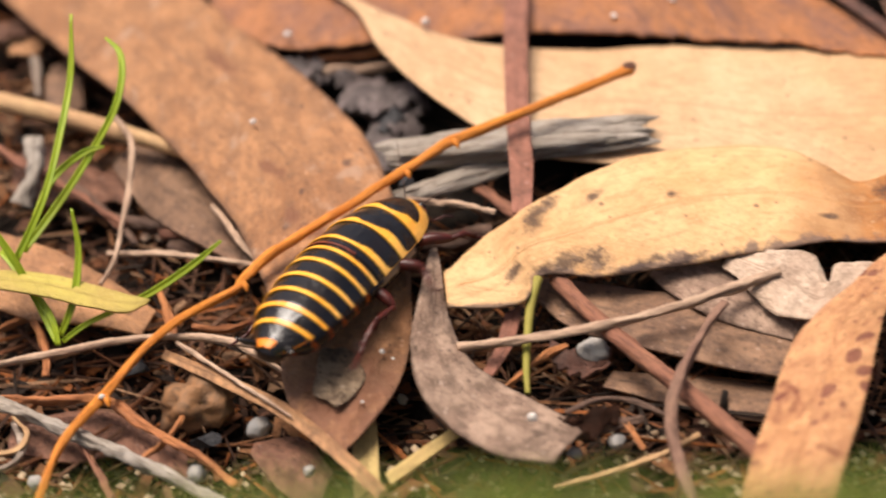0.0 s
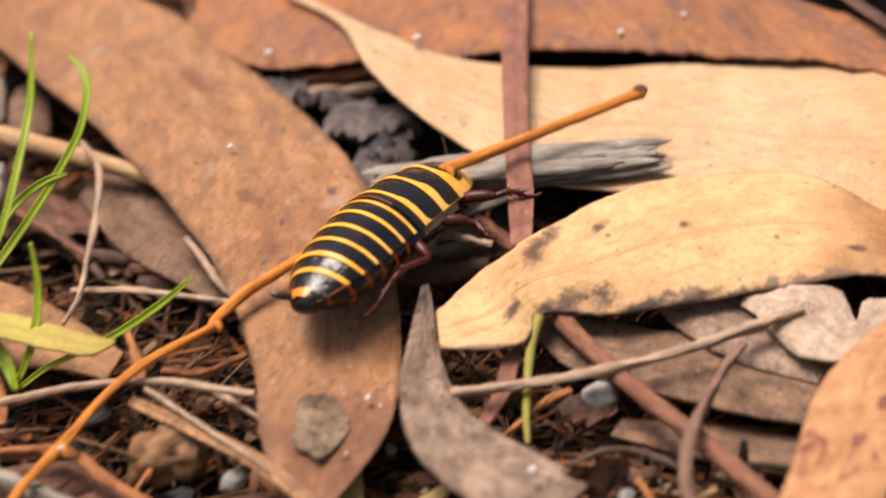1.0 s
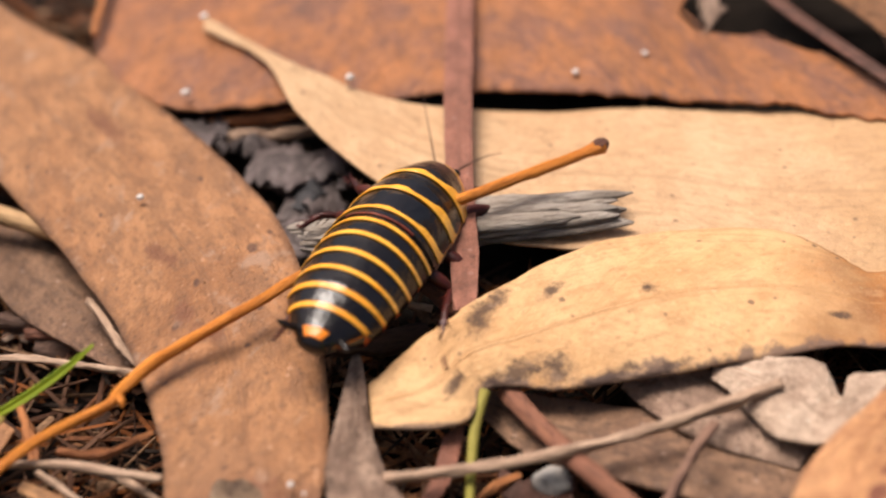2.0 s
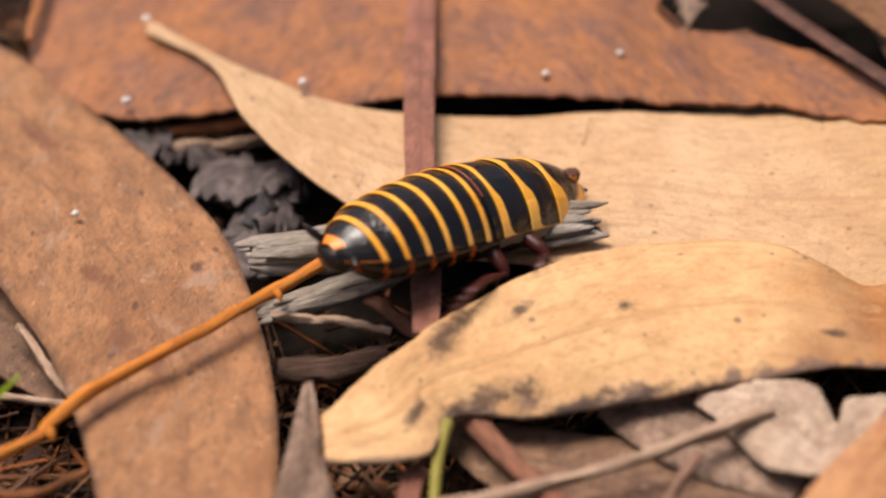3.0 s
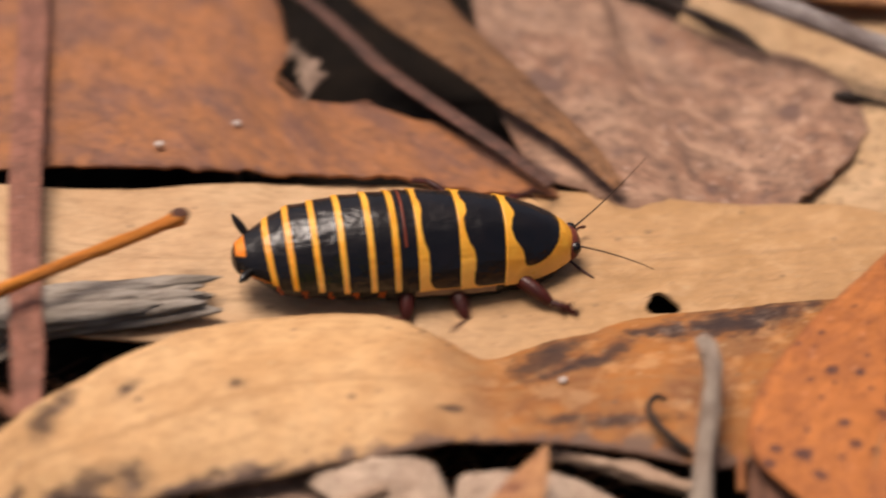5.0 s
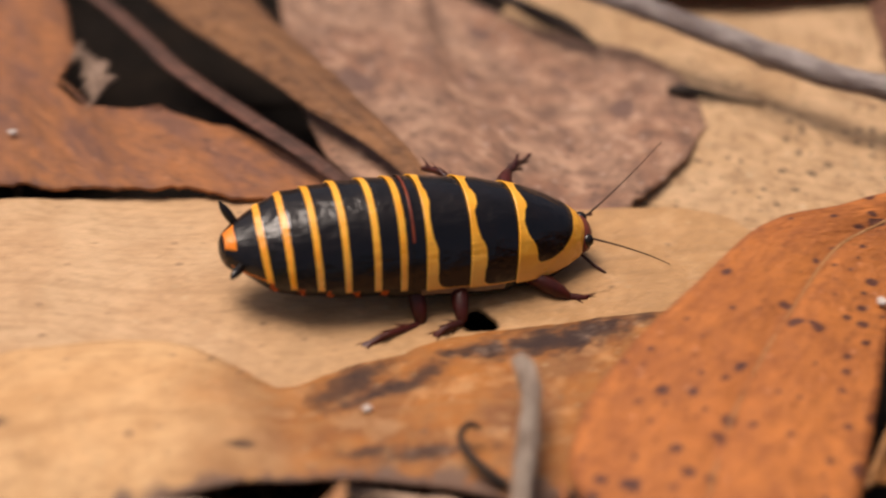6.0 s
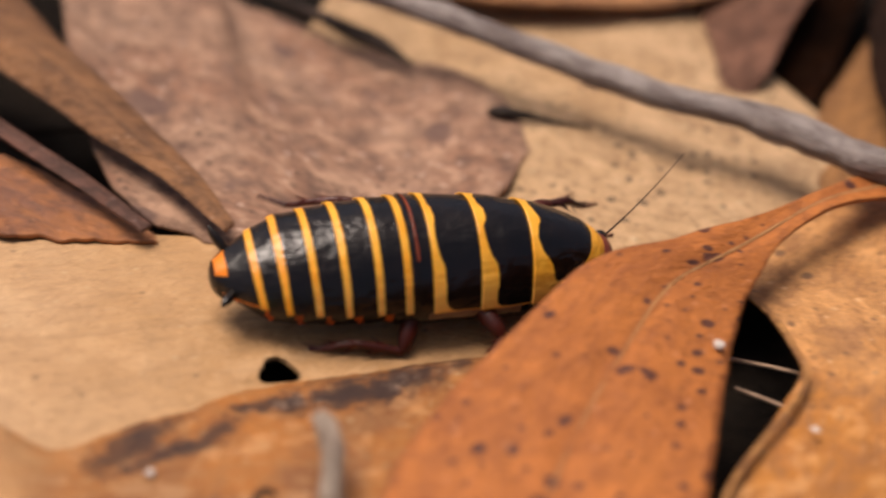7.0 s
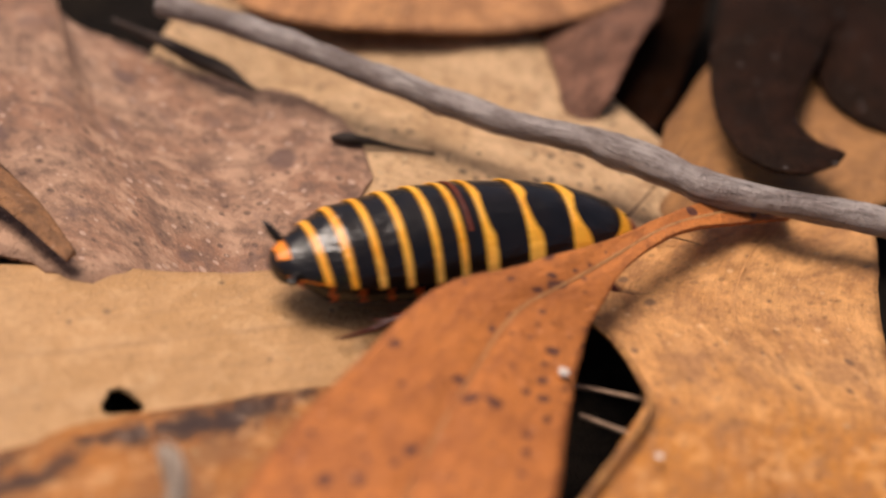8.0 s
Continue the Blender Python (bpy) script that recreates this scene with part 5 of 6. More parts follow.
stone("quartz_grain", "tiny white quartz grain on a leaf", -2.09, 1.13, 0.6, 0.050, QUARTZ, 9, 0.6, "grain")
stone("quartz_grain", "white quartz grain stuck on the orange leaf", 9.35, -3.6, 0.53, 0.044, QUARTZ, 10, 0.8, "grain")
stone("quartz_grain", "round white quartz grain on the grey leaf", 0.55, -6.97, 0.2, 0.056, QUARTZ, 11, 0.9, "grain")
stone("quartz_grain", "tiny white quartz grain on a leaf", -4.11, -6.13, 0.08, 0.036, QUARTZ, 12, 0.9, "grain")
stone("quartz_grain", "tiny white quartz grain on a leaf", 5.11, -3.76, 0.17, 0.035, QUARTZ, 13, 0.6, "grain")
stone("quartz_grain", "tiny white quartz grain on a leaf", 9.71, -4.57, 0.48, 0.034, QUARTZ, 14, 0.3, "grain")
stone("pebble", "smooth pale grey pebble in the soil", 1.28, -5.49, -0.3, 0.175, PEBBLE, 15, 0.8, "pebble")
stone("pebble", "small pale grey pebble", -2.45, -6.26, -0.4, 0.136, PEBBLE, 16, 0.8, "pebble")
stone("pebble", "small grey pebble in dark soil", -3.1, -6.86, -0.45, 0.121, PEBBLE, 17, 0.8, "pebble")
stone("pebble", "small grey pebble in dark soil", -0.87, -5.87, -0.5, 0.069, PEBBLE, 18, 0.8, "pebble")
stone("pebble", "small grey pebble in dark soil", 0.98, -6.94, -0.4, 0.083, PEBBLE, 19, 0.8, "pebble")
stone("pebble", "small pale pebble in dark soil", 1.44, -6.81, -0.4, 0.095, PEBBLE, 20, 0.8, "pebble")
stone("pebble", "small pale pebble in dark soil", -1.87, -6.97, -0.4, 0.072, PEBBLE, 21, 0.8, "pebble")
stone("pebble", "small pale pebble in dark soil", -4.83, -6.91, -0.4, 0.097, PEBBLE, 22, 0.8, "pebble")
stone("stone", "lumpy brown stone half buried in soil", -3.12, -5.8, -0.4, 0.398, BROWN_STONE, 23, 0.75, "stone", 0.8)
stone("stone", "dark lump of rock in soil", -3.91, -5.22, -0.4, 0.191, CHARCOAL, 24, 0.8, "stone")
stone("charcoal", "black lump of charcoal", -0.96, -0.95, -0.4, 0.434, CHARCOAL, 25, 0.7, "charcoal")
stone("charcoal", "black lump of charcoal", -1.4, -0.31, -0.45, 0.285, CHARCOAL, 26, 0.7, "charcoal")
stone("charcoal", "small black lump of charcoal", -3, -6.41, -0.4, 0.148, CHARCOAL, 27, 0.7, "charcoal")
stone("charcoal", "small black lump of charcoal", -0.76, -3.04, 0.3, 0.106, CHARCOAL, 28, 0.8, "charcoal")
stone("charcoal", "dark grey crumb on the amber leaf", 9.98, -5.01, 0.3, 0.115, CHARCOAL, 29, 0.7, "charcoal")


# ---- fine litter on the soil ----
def litter_mat():
    m, nt, b = start("fine litter", 0.75, 0.15)
    geo = nt.nodes.new("ShaderNodeNewGeometry")
    r = nt.nodes.new("ShaderNodeValToRGB")
    r.color_ramp.interpolation = "CONSTANT"
    shades = [(0.05, 0.025, 0.016), (0.18, 0.07, 0.032), (0.1, 0.045, 0.026), (0.22, 0.1, 0.045), (0.025, 0.017, 0.013), (0.28, 0.16, 0.09), (0.26, 0.085, 0.025), (0.14, 0.07, 0.042)]
    for i, c in enumerate(shades):
        e = r.color_ramp.elements[i] if i < 2 else r.color_ramp.elements.new(i / 8)
        e.position, e.color = i / 8, (*c, 1)
    nt.links.new(geo.outputs["Random Per Island"], r.inputs[0])
    flat = coords(nt, (100, 100, 100), uv=False)
    n1 = noise_tex(nt, flat, 25.0, 4, 0.7)
    nt.links.new(mix(nt, math_node(nt, "MULTIPLY", ramp(nt, n1, 0.4, 0.7), 0.6), r.outputs[0], (0.04, 0.024, 0.015)), b.inputs["Base Color"])
    bumped(nt, b, [(n1, 0.3)])
    return m


def fine_litter():
    """Bits of bark, stem and leaf, past counting, strewn on the soil."""
    rng = random.Random(4)
    verts, faces = [], []

    def add(center, a, b, c, ring):
        k = len(verts)
        for sx in (-1, 1):
            for w in range(ring):
                q = 2 * math.pi * w / ring + 0.3
                k2 = rng.uniform(0.15, 1.25) if sx > 0 else rng.uniform(0.5, 1.2)
                verts.append(tuple((center + a * sx * rng.uniform(0.7, 1.2) + b * math.cos(q) * k2 + c * math.sin(q) * k2) * CM))
        for w in range(ring):
            faces.append((k + w, k + (w + 1) % ring, k + ring + (w + 1) % ring, k + ring + w))
        faces.append(tuple(k + w for w in range(ring))[::-1])
        faces.append(tuple(k + ring + w for w in range(ring)))

    for i in range(13000):
        x, y = rng.uniform(-9, 13), rng.uniform(-9.5, 3.5)
        if x > 5.5 or (x > -3 and y > -2.6 + 0.1 * x and rng.random() < 0.97):
            continue
        soil = -0.95 + 0.3 * noise.noise((x * 0.5, y * 0.5, 3)) + 0.16 * noise.noise((x * 1.7, y * 1.7, 8))
        ang, dip = rng.uniform(0, 2 * math.pi), rng.uniform(-0.3, 0.3)
        d = np.array((math.cos(ang) * math.cos(dip), math.sin(ang) * math.cos(dip), math.sin(dip)))
        side = np.array((-math.sin(ang), math.cos(ang), 0.0))
        up = np.cross(d, side)
        if i % 5 < 3:
            long, wide, high = rng.uniform(0.12, 0.85), rng.uniform(0.01, 0.035), rng.uniform(0.01, 0.03)
        elif i % 5 < 4:
            long, wide, high = rng.uniform(0.06, 0.2), rng.uniform(0.04, 0.13), rng.uniform(0.008, 0.02)
        else:
            long, wide, high = rng.uniform(0.02, 0.05), rng.uniform(0.03, 0.06), rng.uniform(0.02, 0.05)
        add(np.array((x, y, min(soil + rng.uniform(0.02, 0.42), -0.36))), d * long, side * wide, up * high, 5)
    me = bpy.data.meshes.new("fine_litter")
    me.from_pydata(verts, [], faces)
    me.materials.append(litter_mat())
    tagged(new("fine_litter", me), "crumbled bark, stems and leaf bits on dark soil", "leaf litter", kind="stuff")


fine_litter()


def sand():
    """Pale sand grains, past counting, where the litter thins out."""
    rng = random.Random(12)
    verts, faces = [], []
    for _ in range(2600):
        x, y = rng.uniform(-7.5, 4.5), -6.4 - 3.2 * rng.random() ** 0.8
        soil = -0.95 + 0.3 * noise.noise((x * 0.5, y * 0.5, 3)) + 0.16 * noise.noise((x * 1.7, y * 1.7, 8))
        c, r, k = Vector((x, y, soil + rng.uniform(0.05, 0.5))), rng.uniform(0.018, 0.06), len(verts)
        for d in ((1, 0, 0), (-1, 0, 0), (0, 1, 0), (0, -1, 0), (0, 0, 1), (0, 0, -1)):
            verts.append(tuple((c + Vector(d) * r * rng.uniform(0.6, 1.2) + Vector((rng.uniform(-1, 1), rng.uniform(-1, 1), rng.uniform(-1, 1))) * r * 0.3) * CM))
        faces += [(k + a, k + b, k + e) for e in (4, 5) for a, b in ((0, 2), (2, 1), (1, 3), (3, 0))]
    me = bpy.data.meshes.new("sand")
    me.from_pydata(verts, [], faces)
    me.materials.append(stone_mat("pale sand", (0.55, 0.42, 0.27), (0.38, 0.27, 0.17)))
    tagged(new("sand", me), "pale sand grains scattered over dark soil", "sand", kind="stuff")


sand()


# ---- grass ----
def blade(rows, parent, material=None):
    s = spline(rows, 26)
    pts, uvs = np.zeros((27, 7, 3)), np.zeros((27, 7, 2))
    for i in range(27):
        d = s[min(i + 1, 26), :3] - s[max(i - 1, 0), :3]
        side = np.cross(d, (0.1, -0.75, 0.55))
        side /= max(np.linalg.norm(side), 1e-9)
        nor = np.cross(side, d)
        nor /= max(np.linalg.norm(nor), 1e-9)
        for j, a in enumerate(np.linspace(-1, 1, 7)):
            pts[i, j] = s[i, :3] + side * a * max(s[i, 3], 0.006) + nor * 0.4 * s[i, 3] * a * a
            uvs[i, j] = (i * 0.1, a * s[i, 3])
    part("blade", sheet(pts, uvs, np.zeros((27, 7)), 0.012), material or GRASS, parent)


tuft = tagged(new("grass_tuft"), "small tuft of bright green grass growing from the soil", "grass")
blade([(-4.78, -4.94, -0.2, 0.026), (-5.05, -4.44, 0.1, 0.035), (-5.26, -4.19, 0.5, 0.039), (-5.54, -3.94, 0.9, 0.031)], tuft)
blade([(-4.73, -4.91, -0.1, 0.026), (-4.56, -4.69, 0.2, 0.039), (-4.47, -4.28, 0.6, 0.031), (-4.51, -4, 1, 0.009)], tuft)
blade([(-5.25, -4.17, 0.4, 0.035), (-4.89, -3.69, 0.9, 0.035), (-4.7, -3.07, 1.3, 0.035), (-4.57, -2.41, 1.7, 0.032), (-4.53, -1.88, 2.2, 0.009)], tuft)
blade([(-5.16, -4.04, 0.45, 0.039), (-4.78, -3.56, 0.7, 0.040), (-4.34, -3.06, 1.1, 0.035), (-4.02, -2.64, 1.5, 0.035), (-3.99, -2.17, 1.8, 0.032), (-4.17, -1.97, 1.9, 0.009)], tuft)
blade([(-5.02, -3.74, 0.7, 0.027), (-4.81, -3.29, 0.9, 0.035), (-4.43, -3.1, 1.1, 0.031), (-4.2, -3.08, 1.15, 0.009)], tuft)
blade([(-4.71, -4.96, -0.15, 0.022), (-4.43, -4.86, 0, 0.026), (-4, -4.78, 0.15, 0.026), (-3.63, -4.71, 0.3, 0.034), (-3.16, -4.52, 0.5, 0.034), (-2.82, -4.37, 0.7, 0.009)], tuft)
blade([(-5.48, -3.84, 0.3, 0.027), (-5.18, -4.24, 0.2, 0.031), (-4.83, -4.73, 0, 0.031), (-4.76, -4.97, -0.2, 0.022)], tuft)


# ---- the cockroach ----
LENGTH = 3.1


def outline(u):
    """Half width, edge height and dome height of the body at u from tail 0 to front 1."""
    at = [0, 0.03, 0.08, 0.16, 0.3, 0.4, 0.5, 0.6, 0.7, 0.82, 0.88, 0.93, 0.97, 0.99, 1]
    w = np.interp(u, at, [0.115, 0.225, 0.348, 0.48, 0.546, 0.554, 0.567, 0.555, 0.536, 0.467, 0.406, 0.329, 0.242, 0.17, 0.0824])
    e = np.interp(u, at, [0.368, 0.375, 0.385, 0.411, 0.412, 0.413, 0.402, 0.392, 0.368, 0.323, 0.306, 0.298, 0.292, 0.288, 0.287])
    d = np.interp(u, at, [0.0946, 0.155, 0.235, 0.333, 0.413, 0.448, 0.461, 0.456, 0.451, 0.41, 0.363, 0.303, 0.217, 0.148, 0.102])
    return w, e, d


def swept(u, s):
    """The plates' edges sweep back at the tail's middle and forward at the thorax's."""
    fade = min(1.0, u / 0.09, max(0.0, (1 - u) / 0.255))
    return min(max(u + fade * (0.04 * (u - 0.5) - 0.005) * (1 - s * s), 0.0), 1.0)


def shell_point(u, s, lift=0.0):
    """A place on the back: the arch meets the belly in a sharp side margin at s -1 and 1."""
    w, e, d = outline(u)
    a, low = s * 1.2, math.cos(1.2)
    return np.array(((u - 0.5) * LENGTH, (w + lift) * math.sin(a) / math.sin(1.2), e + (d + lift) * (math.cos(a) - low) / (1 - low)))


def tergite(name, u0, u1, width, parent, label="", seed=0, lobes=0.0, paint=None, margin=0.0, ring=0.0, thick=0.014, reach=0.0):
    """One back plate from u0 (hind edge) to u1, its hind edge lifted over the next and bordered with a band. The field, in cm, is above nought inside the band."""
    n, m = 44, 96
    pts, uvs, field = np.zeros((n + 1, m + 1, 3)), np.zeros((n + 1, m + 1, 2)), np.zeros((n + 1, m + 1))
    for j in range(m + 1):
        s = -1 + 2 * j / m
        a = abs(s)
        w = width * LENGTH * (1 + 0.12 * noise.noise((s * 3, seed, 1)))
        if lobes:
            w *= 0.55 + lobes * (math.exp(-((a - 0.68) / 0.22) ** 2) + 0.45 * math.exp(-((a / 0.16) ** 2))) + 0.65 * a**5 + 0.16 * noise.noise((s * 8, seed, 4))
        for i in range(n + 1):
            f = i / n
            u = u0 + (u1 - u0) * f
            pts[i, j] = shell_point(swept(u, s), s, 0.02 * (1 - f) ** 2)
            uvs[i, j] = (u, s)
            values = [w - (u1 - u0) * f * LENGTH]
            if reach:
                values[0] = min(values[0], (reach - a) * 0.6)
            if margin:
                values.append(margin - (1 - a) * 0.7)
            if ring:
                values.append((math.hypot(max(0, u - 0.79) / 0.2, a * outline(u)[0] / 0.48) - ring + 0.015 * noise.noise((s * 4, u * 9, 3))) * 0.6)
            k = 36.0
            field[i, j] = math.log(sum(math.exp(k * min(v, 1)) for v in values)) / k - (0.012 if len(values) > 1 else 0)
    return part(name, sheet(pts, uvs, field, thick), paint or BANDED_YELLOW, parent, label)


def limb(name, rows, material, parent, spines=0, sides=8):
    bm = tube(rows, sides, 18)
    s = spline(rows, 18)
    bm.faces.ensure_lookup_table()
    for k in range(spines):
        face = bm.faces[(3 + int(13 * k / spines)) * sides + (k * 3) % sides]
        mid = face.calc_center_median()
        row = s[3 + int(13 * k / spines)]
        out = mid - Vector(row[:3]) * CM
        ahead = Vector(s[-1, :3] - s[0, :3]).normalized()
        done = bmesh.ops.poke(bm, faces=[face])
        done["verts"][0].co = mid + (out.normalized() * 0.07 + ahead * 0.07) * CM
        bm.faces.ensure_lookup_table()
    return part(name, bm, material, parent)


def cockroach():
    """Built with its feet at z 0, its head towards +x."""
    thing = tagged(new("cockroach"), "glossy black wingless cockroach with yellow bands, walking over dry leaves", "insect")
    edges = [0.098, 0.155, 0.225, 0.296, 0.374, 0.443]
    tergite("anal_plate", 0.0, 0.115, 0.04, thing, "black tail plate with an orange tip", 1, paint=BANDED_ORANGE, reach=0.5, margin=0.03)
    for k, u0 in enumerate(edges):
        u1 = (edges + [0.474])[k + 1] + 0.022
        tergite("abdomen_plate", u0, u1, 0.0165, thing, "black back plate with a narrow yellow hind border", 10 + k, paint=BANDED_YELLOW if k > 1 else BANDED_AMBER)
    tergite("abdomen_plate", 0.477, 0.53, 0.0045, thing, "short black plate with a thin red hind border", 19, paint=BANDED_RED, reach=0.5)
    tergite("hind_thorax_plate", 0.512, 0.652, 0.031, thing, "black thorax plate with a broad yellow border", 20, lobes=0.45, margin=0.018)
    tergite("mid_thorax_plate", 0.632, 0.784, 0.034, thing, "black thorax plate with a broad wavy yellow border", 21, lobes=0.75, margin=0.022)
    tergite("pronotum", 0.766, 1.0, 0.038, thing, "black neck shield ringed with yellow", 22, lobes=0.9, ring=0.76)
    bm = bmesh.new()
    bmesh.ops.create_uvsphere(bm, u_segments=16, v_segments=12, radius=1)
    for v in bm.verts:
        v.co = Vector((-1.47 + v.co.x * 0.11, v.co.y * 0.2, 0.35 + v.co.z * 0.12)) * CM
    part("tail_cap", bm, BLACK_SHELL, thing, "black rounded tail end")
    # belly: one segmented keel
    n, m = 100, 24
    pts, uvs = np.zeros((n + 1, m + 1, 3)), np.zeros((n + 1, m + 1, 2))
    for i in range(n + 1):
        u = 0.015 + 0.955 * i / n
        w, e, d = outline(u)
        seg = 0.012 * abs(math.sin(u * 40))
        for j in range(m + 1):
            s = -1 + 2 * j / m
            pts[i, j] = ((u - 0.5) * LENGTH, (w - (0.01 if 0.42 < u < 0.76 else 0.03)) * math.sin(s * math.pi / 2), e + 0.012 - (0.3 * math.cos(s * math.pi / 2) ** 0.55 + seg) * min(1, 7 * u + 0.12) * min(1, 6 * (1 - u) + 0.3))
            uvs[i, j] = (u, s)
    bm = sheet(pts, uvs, np.zeros((n + 1, m + 1)), -0.03)
    uv = bm.loops.layers.uv.active
    for face in bm.faces:
        u = sum(lp[uv].uv[0] for lp in face.loops) / len(face.loops)
        s = sum(lp[uv].uv[1] for lp in face.loops) / len(face.loops)
        if u < 0.45 and abs(s) > 0.5 and (u * 13.9 + 0.5 * abs(s)) % 1 < 0.2:
            face.material_index = 1
        elif 0.5 < u < 0.74 and abs(s) > 0.92:
            face.material_index = 2
    part("belly", bm, (BLACK_SHELL, MARK_SHELL, PALE_SHELL), thing, "black underside with orange side marks")
    # head under the front of the shield
    bm = bmesh.new()
    bmesh.ops.create_uvsphere(bm, u_segments=20, v_segments=14, radius=1)
    for v in bm.verts:
        v.co = Vector((1.49 + v.co.x * 0.13 + 0.1 * min(0, v.co.z), v.co.y * 0.2, 0.29 + v.co.z * 0.15)) * CM
    head = part("head", bm, HEAD_SHELL, thing, "dark red-brown head")
    for y in (-1, 1):
        bm = bmesh.new()
        bmesh.ops.create_uvsphere(bm, u_segments=12, v_segments=8, radius=0.06 * CM)
        bmesh.ops.translate(bm, verts=bm.verts, vec=Vector((1.54, y * 0.12, 0.35)) * CM)
        part("eye", bm, BLACK_SHELL, head)
        way = ((1.56, 0.1, 0.38, 0.01), (1.8, 0.25, 0.47, 0.007), (2.06, 0.42, 0.6, 0.005), (2.3, 0.58, 0.76, 0.003)) if y > 0 else ((1.56, -0.1, 0.36, 0.01), (1.8, -0.22, 0.38, 0.007), (2.05, -0.3, 0.33, 0.005), (2.25, -0.34, 0.24, 0.003))
        limb("antenna", list(way), BROWN_HAIR, thing)
        limb("feeler", [(1.5, y * 0.12, 0.2, 0.014), (1.62, y * 0.22, 0.14, 0.014), (1.68, y * 0.3, 0.15, 0.012), (1.76, y * 0.36, 0.1, 0.018)], RED_SHELL, head)
        limb("cercus", [(-1.4, y * 0.18, 0.4, 0.026), (-1.46, y * 0.26, 0.43 + 0.02 * y, 0.04), (-1.51, y * 0.32, 0.46 + 0.04 * y, 0.032), (-1.54, y * 0.36, 0.48 + 0.06 * y, 0.008)], BLACK_SHELL, thing)
    legs = []
    for y in (-1, 1):
        for k, x in enumerate((0.9, 0.35, -0.05)):
            # the leg hangs from its hip; its own origin is there
            knee = ((0.3, y * 0.36, -0.05), (0.12, y * 0.42, -0.08), (-0.06, y * 0.38, -0.12))[k]
            foot = ((0.58, y * 0.5, -0.2), (-0.16, y * 0.66, -0.2), (-0.86, y * 0.42, -0.22))[k]
            toe = (foot[0] + (0.14, 0.04, -0.24)[k], foot[1] + y * 0.08, -0.235)
            femur = limb("leg", [(0, 0, 0.0, 0.05), (0.35 * knee[0], y * 0.15, 0.03, 0.07), (0.75 * knee[0], 0.8 * knee[1], 0.6 * knee[2] + 0.02, 0.066), (*knee, 0.04)], RED_SHELL, thing)
            limb("tibia", [(*knee, 0.035), ((knee[0] + foot[0]) / 2, (knee[1] + foot[1]) / 2, -0.07, 0.034), (*foot, 0.022)], RED_SHELL, femur, spines=9)
            limb("tarsus", [(*foot, 0.022), ((foot[0] + toe[0]) / 2, (foot[1] + toe[1]) / 2, -0.23, 0.018), (*toe, 0.014)], RED_SHELL, femur)
            legs.append((femur, x, y * 0.33, 0.24, k, y))
    return thing, legs


TIP = (2.01, -1.7, 0.75)
WOOD_BUD = wood_mat("dark twig end", (0.14, 0.06, 0.04), (0.1, 0.045, 0.03), (0.04, 0.02, 0.015), relief=0.6)
BROWN_HAIR = wood_mat("antenna brown", (0.08, 0.04, 0.025), (0.06, 0.03, 0.02), (0.03, 0.015, 0.01), relief=0.1)
roach, roach_legs = cockroach()
# the lens is focused on the insect
cam.data.dof.use_dof, cam.data.dof.focus_object, cam.data.dof.aperture_fstop = True, roach, 14.0
twig = made["orange_twig"]
for k, (x, y, z, r) in enumerate(((9.63, 0.04, 0.5, 0.06), (10.83, -0.77, 0.6, 0.09), (10.95, -0.97, 0.6, 0.09), (11.4, -1.61, 0.58, 0.1))):
    bm = bmesh.new()
    bmesh.ops.create_icosphere(bm, subdivisions=3, radius=1)
    for v in bm.verts:
        q = v.co * (1 + 0.4 * noise.noise(v.co * 1.5 + Vector((k, 0, 0))))
        v.co = Vector((x + q.x * r * 1.5 + q.y * r * 0.4, y + q.y * r * 0.75 - q.x * r * 0.75, z + q.z * r * 0.7)) * CM
    part("knot", bm, WOOD_GREY, made["grey_twig"], "worn pale knot on the twig")
part("bud", tube([(TIP[0] - 0.1, TIP[1] - 0.03, TIP[2] - 0.01, 0.058), (TIP[0] - 0.03, TIP[1], TIP[2], 0.078), (TIP[0] + 0.03, TIP[1] + 0.02, TIP[2] + 0.01, 0.06), (TIP[0] + 0.06, TIP[1] + 0.03, TIP[2] + 0.01, 0.02)], 10, 12, 0.01, 5), WOOD_BUD, twig, "dark swollen twig end")
for spur in ((-2.63, -4.68, 0.33), (-0.19, -2.76, 0.66), (-4.11, -6.07, 0.02), (-0.77, -3.16, 0.58)):
    part("spur", tube([(*spur, 0.05), (spur[0] + 0.06, spur[1] - 0.1, spur[2] + 0.02, 0.04), (spur[0] + 0.08, spur[1] - 0.17, spur[2], 0.008)], 8, 10, 0.008, 2), WOOD_ORANGE, twig, "short broken side spur")


# ---- things lying on the leaves ----
def crust(x, y, z, rx, ry, seed):
    """A thin cracked crust of fungus on a leaf."""
    n, m = 20, 40
    pts, uvs = np.zeros((n + 1, m + 1, 3)), np.zeros((n + 1, m + 1, 2))
    for i in range(n + 1):
        for j in range(m + 1):
            a = 2 * math.pi * j / m
            r = i / n * (1 + 0.45 * noise.noise((math.cos(a) * 1.5, math.sin(a) * 1.5, seed)))
            p = (x + rx * r * math.cos(a), y + ry * r * math.sin(a))
            pts[i, j] = (*p, z + 0.012 * (1 - (i / n) ** 4) + 0.018 * noise.noise((p[0] * 8, p[1] * 8, seed)))
            uvs[i, j] = p
    return tagged(part("fungal_crust", sheet(pts, uvs, np.zeros((n + 1, m + 1)), 0.02), FUNGUS), "pale cracked fungal crust on the rusty leaf", "fungus")


crust(-1.54, -6.06, 0.10, 0.3, 0.42, 5)


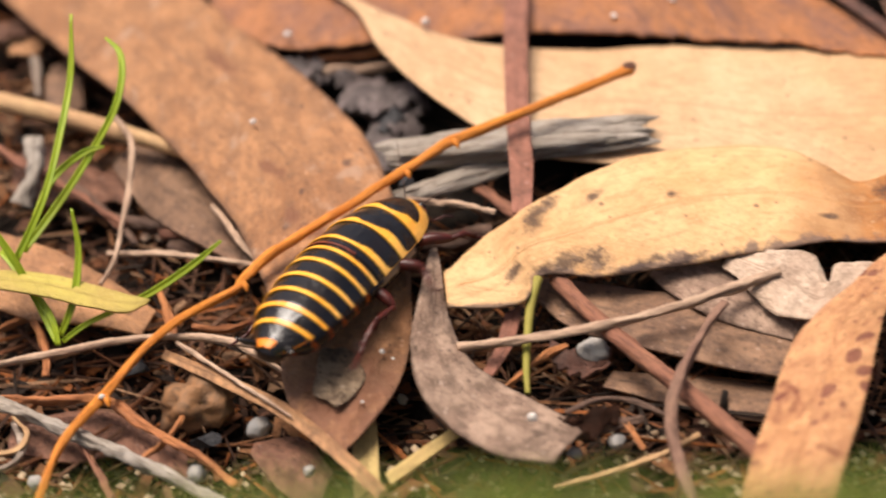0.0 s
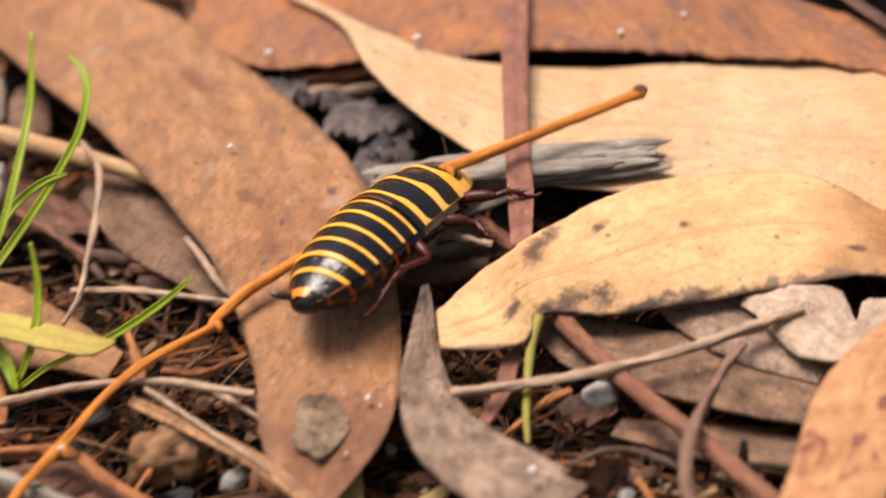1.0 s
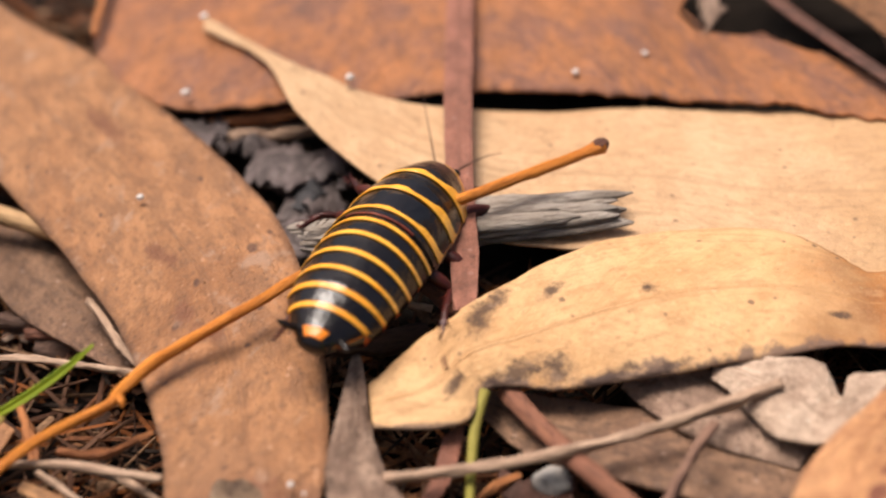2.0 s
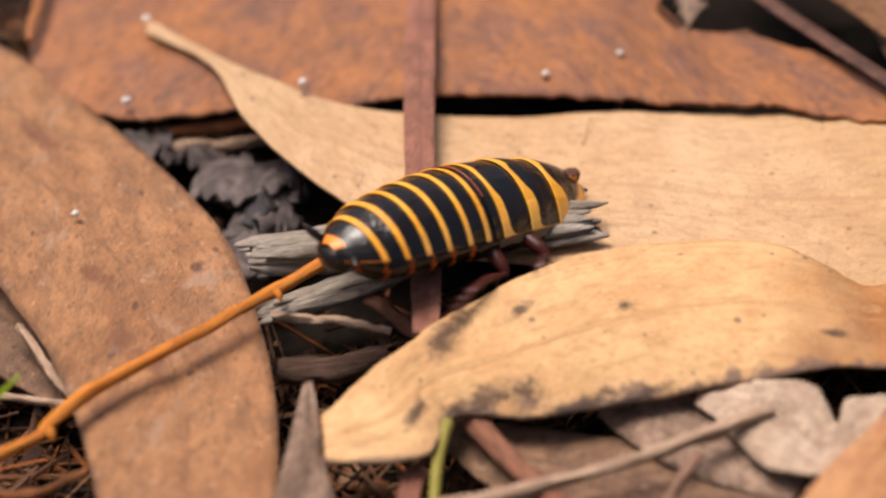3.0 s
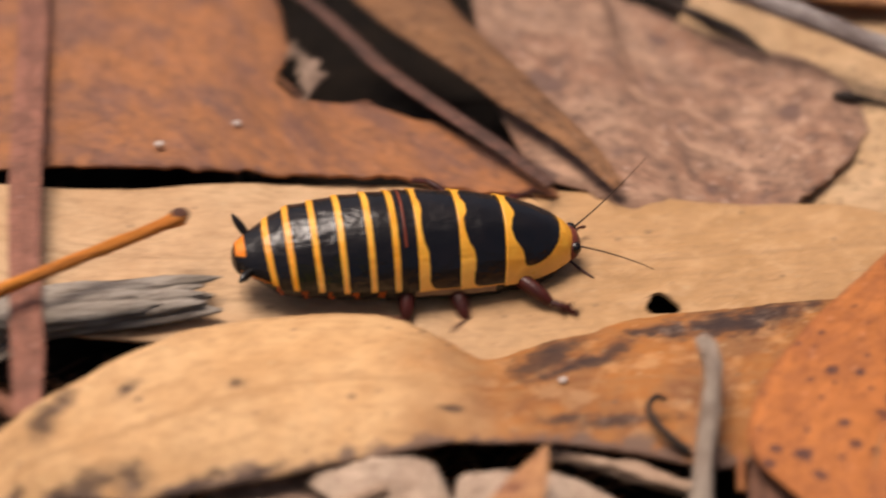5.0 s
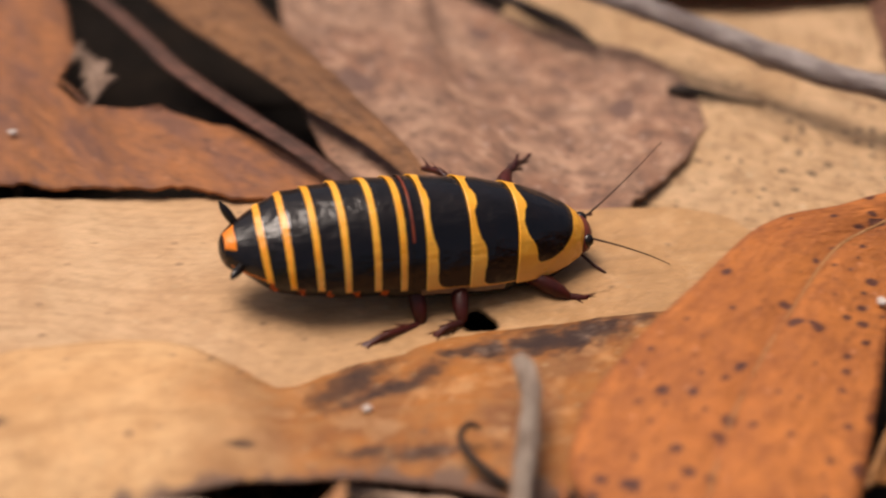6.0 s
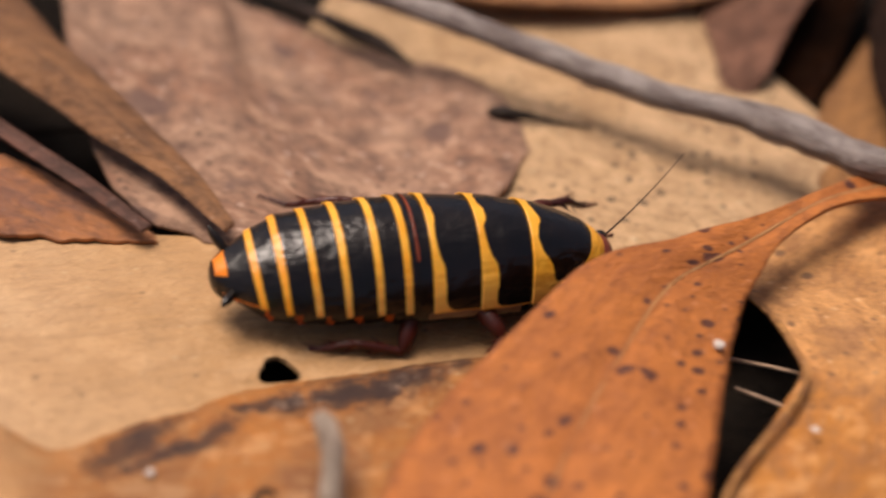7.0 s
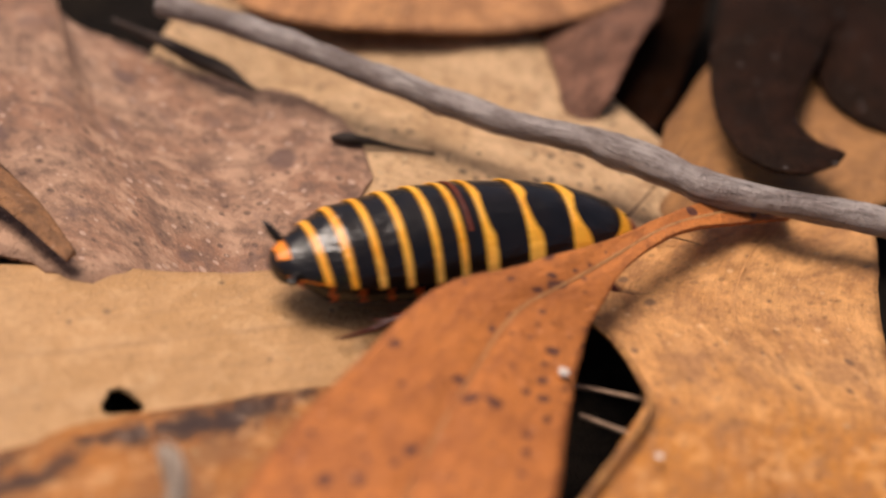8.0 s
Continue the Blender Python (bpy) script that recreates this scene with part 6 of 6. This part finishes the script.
PALE_GRASS = grass_mat((0.42, 0.5, 0.1), (0.55, 0.6, 0.18))


def near_grass():
    """Upright grass that grows close before the camera's first place."""
    clump = tagged(new("foreground_grass"), "thin green grass blades growing in front of the litter", "grass")
    rng = random.Random(8)
    for k in range(150):
        x, y = -3.0 + 6.4 * (k + rng.random()) / 150, rng.uniform(-16.2, -15.6)
        top = 8.75 - 1.05 * (y + 15.9) + rng.uniform(-0.14, 0.07) - 0.05 * x
        lean = rng.uniform(-0.4, 0.4)
        blade([(x, y + 0.3, -1.1, 0.05), (x + 0.2 * lean, y + 0.1, 3.0, 0.06), (x + 0.6 * lean, y, 6.4, 0.06), (x + 0.9 * lean, y, top - 0.4, 0.05), (x + lean, y - 0.02, top, 0.02)], clump, PALE_GRASS)


near_grass()

# the thickened pale edge of the amber leaf
part("curled_edge", tube([(10.009, -2.716, 0.2, 0.017), (10.036, -2.965, 0.28, 0.026), (10.004, -3.507, 0.36, 0.029), (9.876, -4.042, 0.46, 0.028), (9.445, -4.465, 0.46, 0.028), (8.951, -4.93, 0.43, 0.027), (8.521, -5.498, 0.36, 0.022)], 8, 40, 0.012, 3), LEAF_GOLD, bpy.data.objects["amber_leaf"], "pale curled edge")


# ---- what moves ----
def on_feet(x, y, z, bear, tilt, lean):
    """A pose from place and height of the feet in cm, bearing, nose-down tilt and lean."""
    return pose(x * CM, y * CM, z * CM, lean, tilt, bear)



def twig_sways():
    """The twig sinks where the insect treads on it; it turns on the leaf that carries it."""
    pivot = Matrix.Translation(Vector((-2.3, -4.24, 0.4)) * CM)
    axis = Vector((0.42, -0.9, 0)).normalized()
    # seconds, swing towards the eye, dip
    rows = [(0, 0, 0), (0.5, 0, 0), (1.0, 0.5, 0.3), (1.5, 3.4, 1.8), (1.7, 0.7, 0.4), (2.3, 1.6, 2.4), (2.8, 0.5, 4.6), (3.5, 0.5, 4.6), (4.0, 0.6, 2.5), (4.5, 0.4, 0.7), (5.0, 0.3, 0.4), (8.0, 0.3, 0.4)]
    walk(twig, [(t, pivot @ Matrix.Rotation(radians(-swing), 4, "Z") @ Matrix.Rotation(radians(-dip), 4, axis) @ pivot.inverted()) for t, swing, dip in rows])


def motions():
    walk(roach, [
        (0.0, on_feet(-1.39, -4.99, 0.17, 59.5, 4.8, -14.5)),
        (0.5, on_feet(-1.15, -4.36, 0.18, 69.2, 1.0, -19.6)),
        (1.0, on_feet(-0.77, -3.82, 0.18, 58.7, 9.2, -24.5)),
        (1.5, on_feet(-0.50, -3.28, 0.19, 63.6, 9.4, -15.6)),
        (1.7, on_feet(-0.40, -3.25, 0.21, 67.5, 0.9, 2.3)),
        (2.8, on_feet(0.61, -2.75, 0.23, 45.7, 15.2, -2.8)),
        (3.0, on_feet(0.87, -2.61, 0.19, 39.3, 17.0, -5.6)),
        (3.5, on_feet(1.37, -2.24, 0.13, 32.3, 18.5, -1.9)),
        (4.0, on_feet(2.07, -2.11, 0.13, 20.8, 16.6, 3.4)),
        (4.5, on_feet(2.96, -2.04, 0.13, 13.6, 8.6, 9.4)),
        (5.0, on_feet(3.99, -2.01, 0.09, 0.5, 1.9, 10.7)),
        (5.2, on_feet(4.30, -2.05, 0.11, 3.4, 1.6, 8.8)),
        (6.3, on_feet(6.28, -1.97, 0.15, -1.0, 5.6, 16.9)),
        (6.5, on_feet(6.59, -1.98, 0.13, -5.1, 2.4, 15.6)),
        (6.7, on_feet(6.85, -2.08, 0.11, -2.7, 5.9, 12.6)),
        (7.0, on_feet(7.43, -2.02, 0.09, -1.9, 1.2, 10.5)),
        (7.5, on_feet(8.20, -1.93, 0.04, 1.6, 1.2, 8.5)),
        (8.0, on_feet(9.19, -1.72, 0.01, 2.0, 2.1, -0.6)),
    ])
    twig_sways()
    for ob, x, y, z, k, side in roach_legs:
        phase = (k + (side > 0)) % 2 * math.pi
        rows = []
        for i in range(81):
            t = i / 10
            swing = math.sin(2 * math.pi * 2.3 * t + phase + 0.13)
            rise = max(0.0, -math.cos(2 * math.pi * 2.3 * t + phase + 0.13))
            rows.append((t, pose(x * CM, y * CM, (z + 0.03 * rise) * CM, side * 7 * rise, 0, side * 20 * swing)))
        walk(ob, rows)


motions()
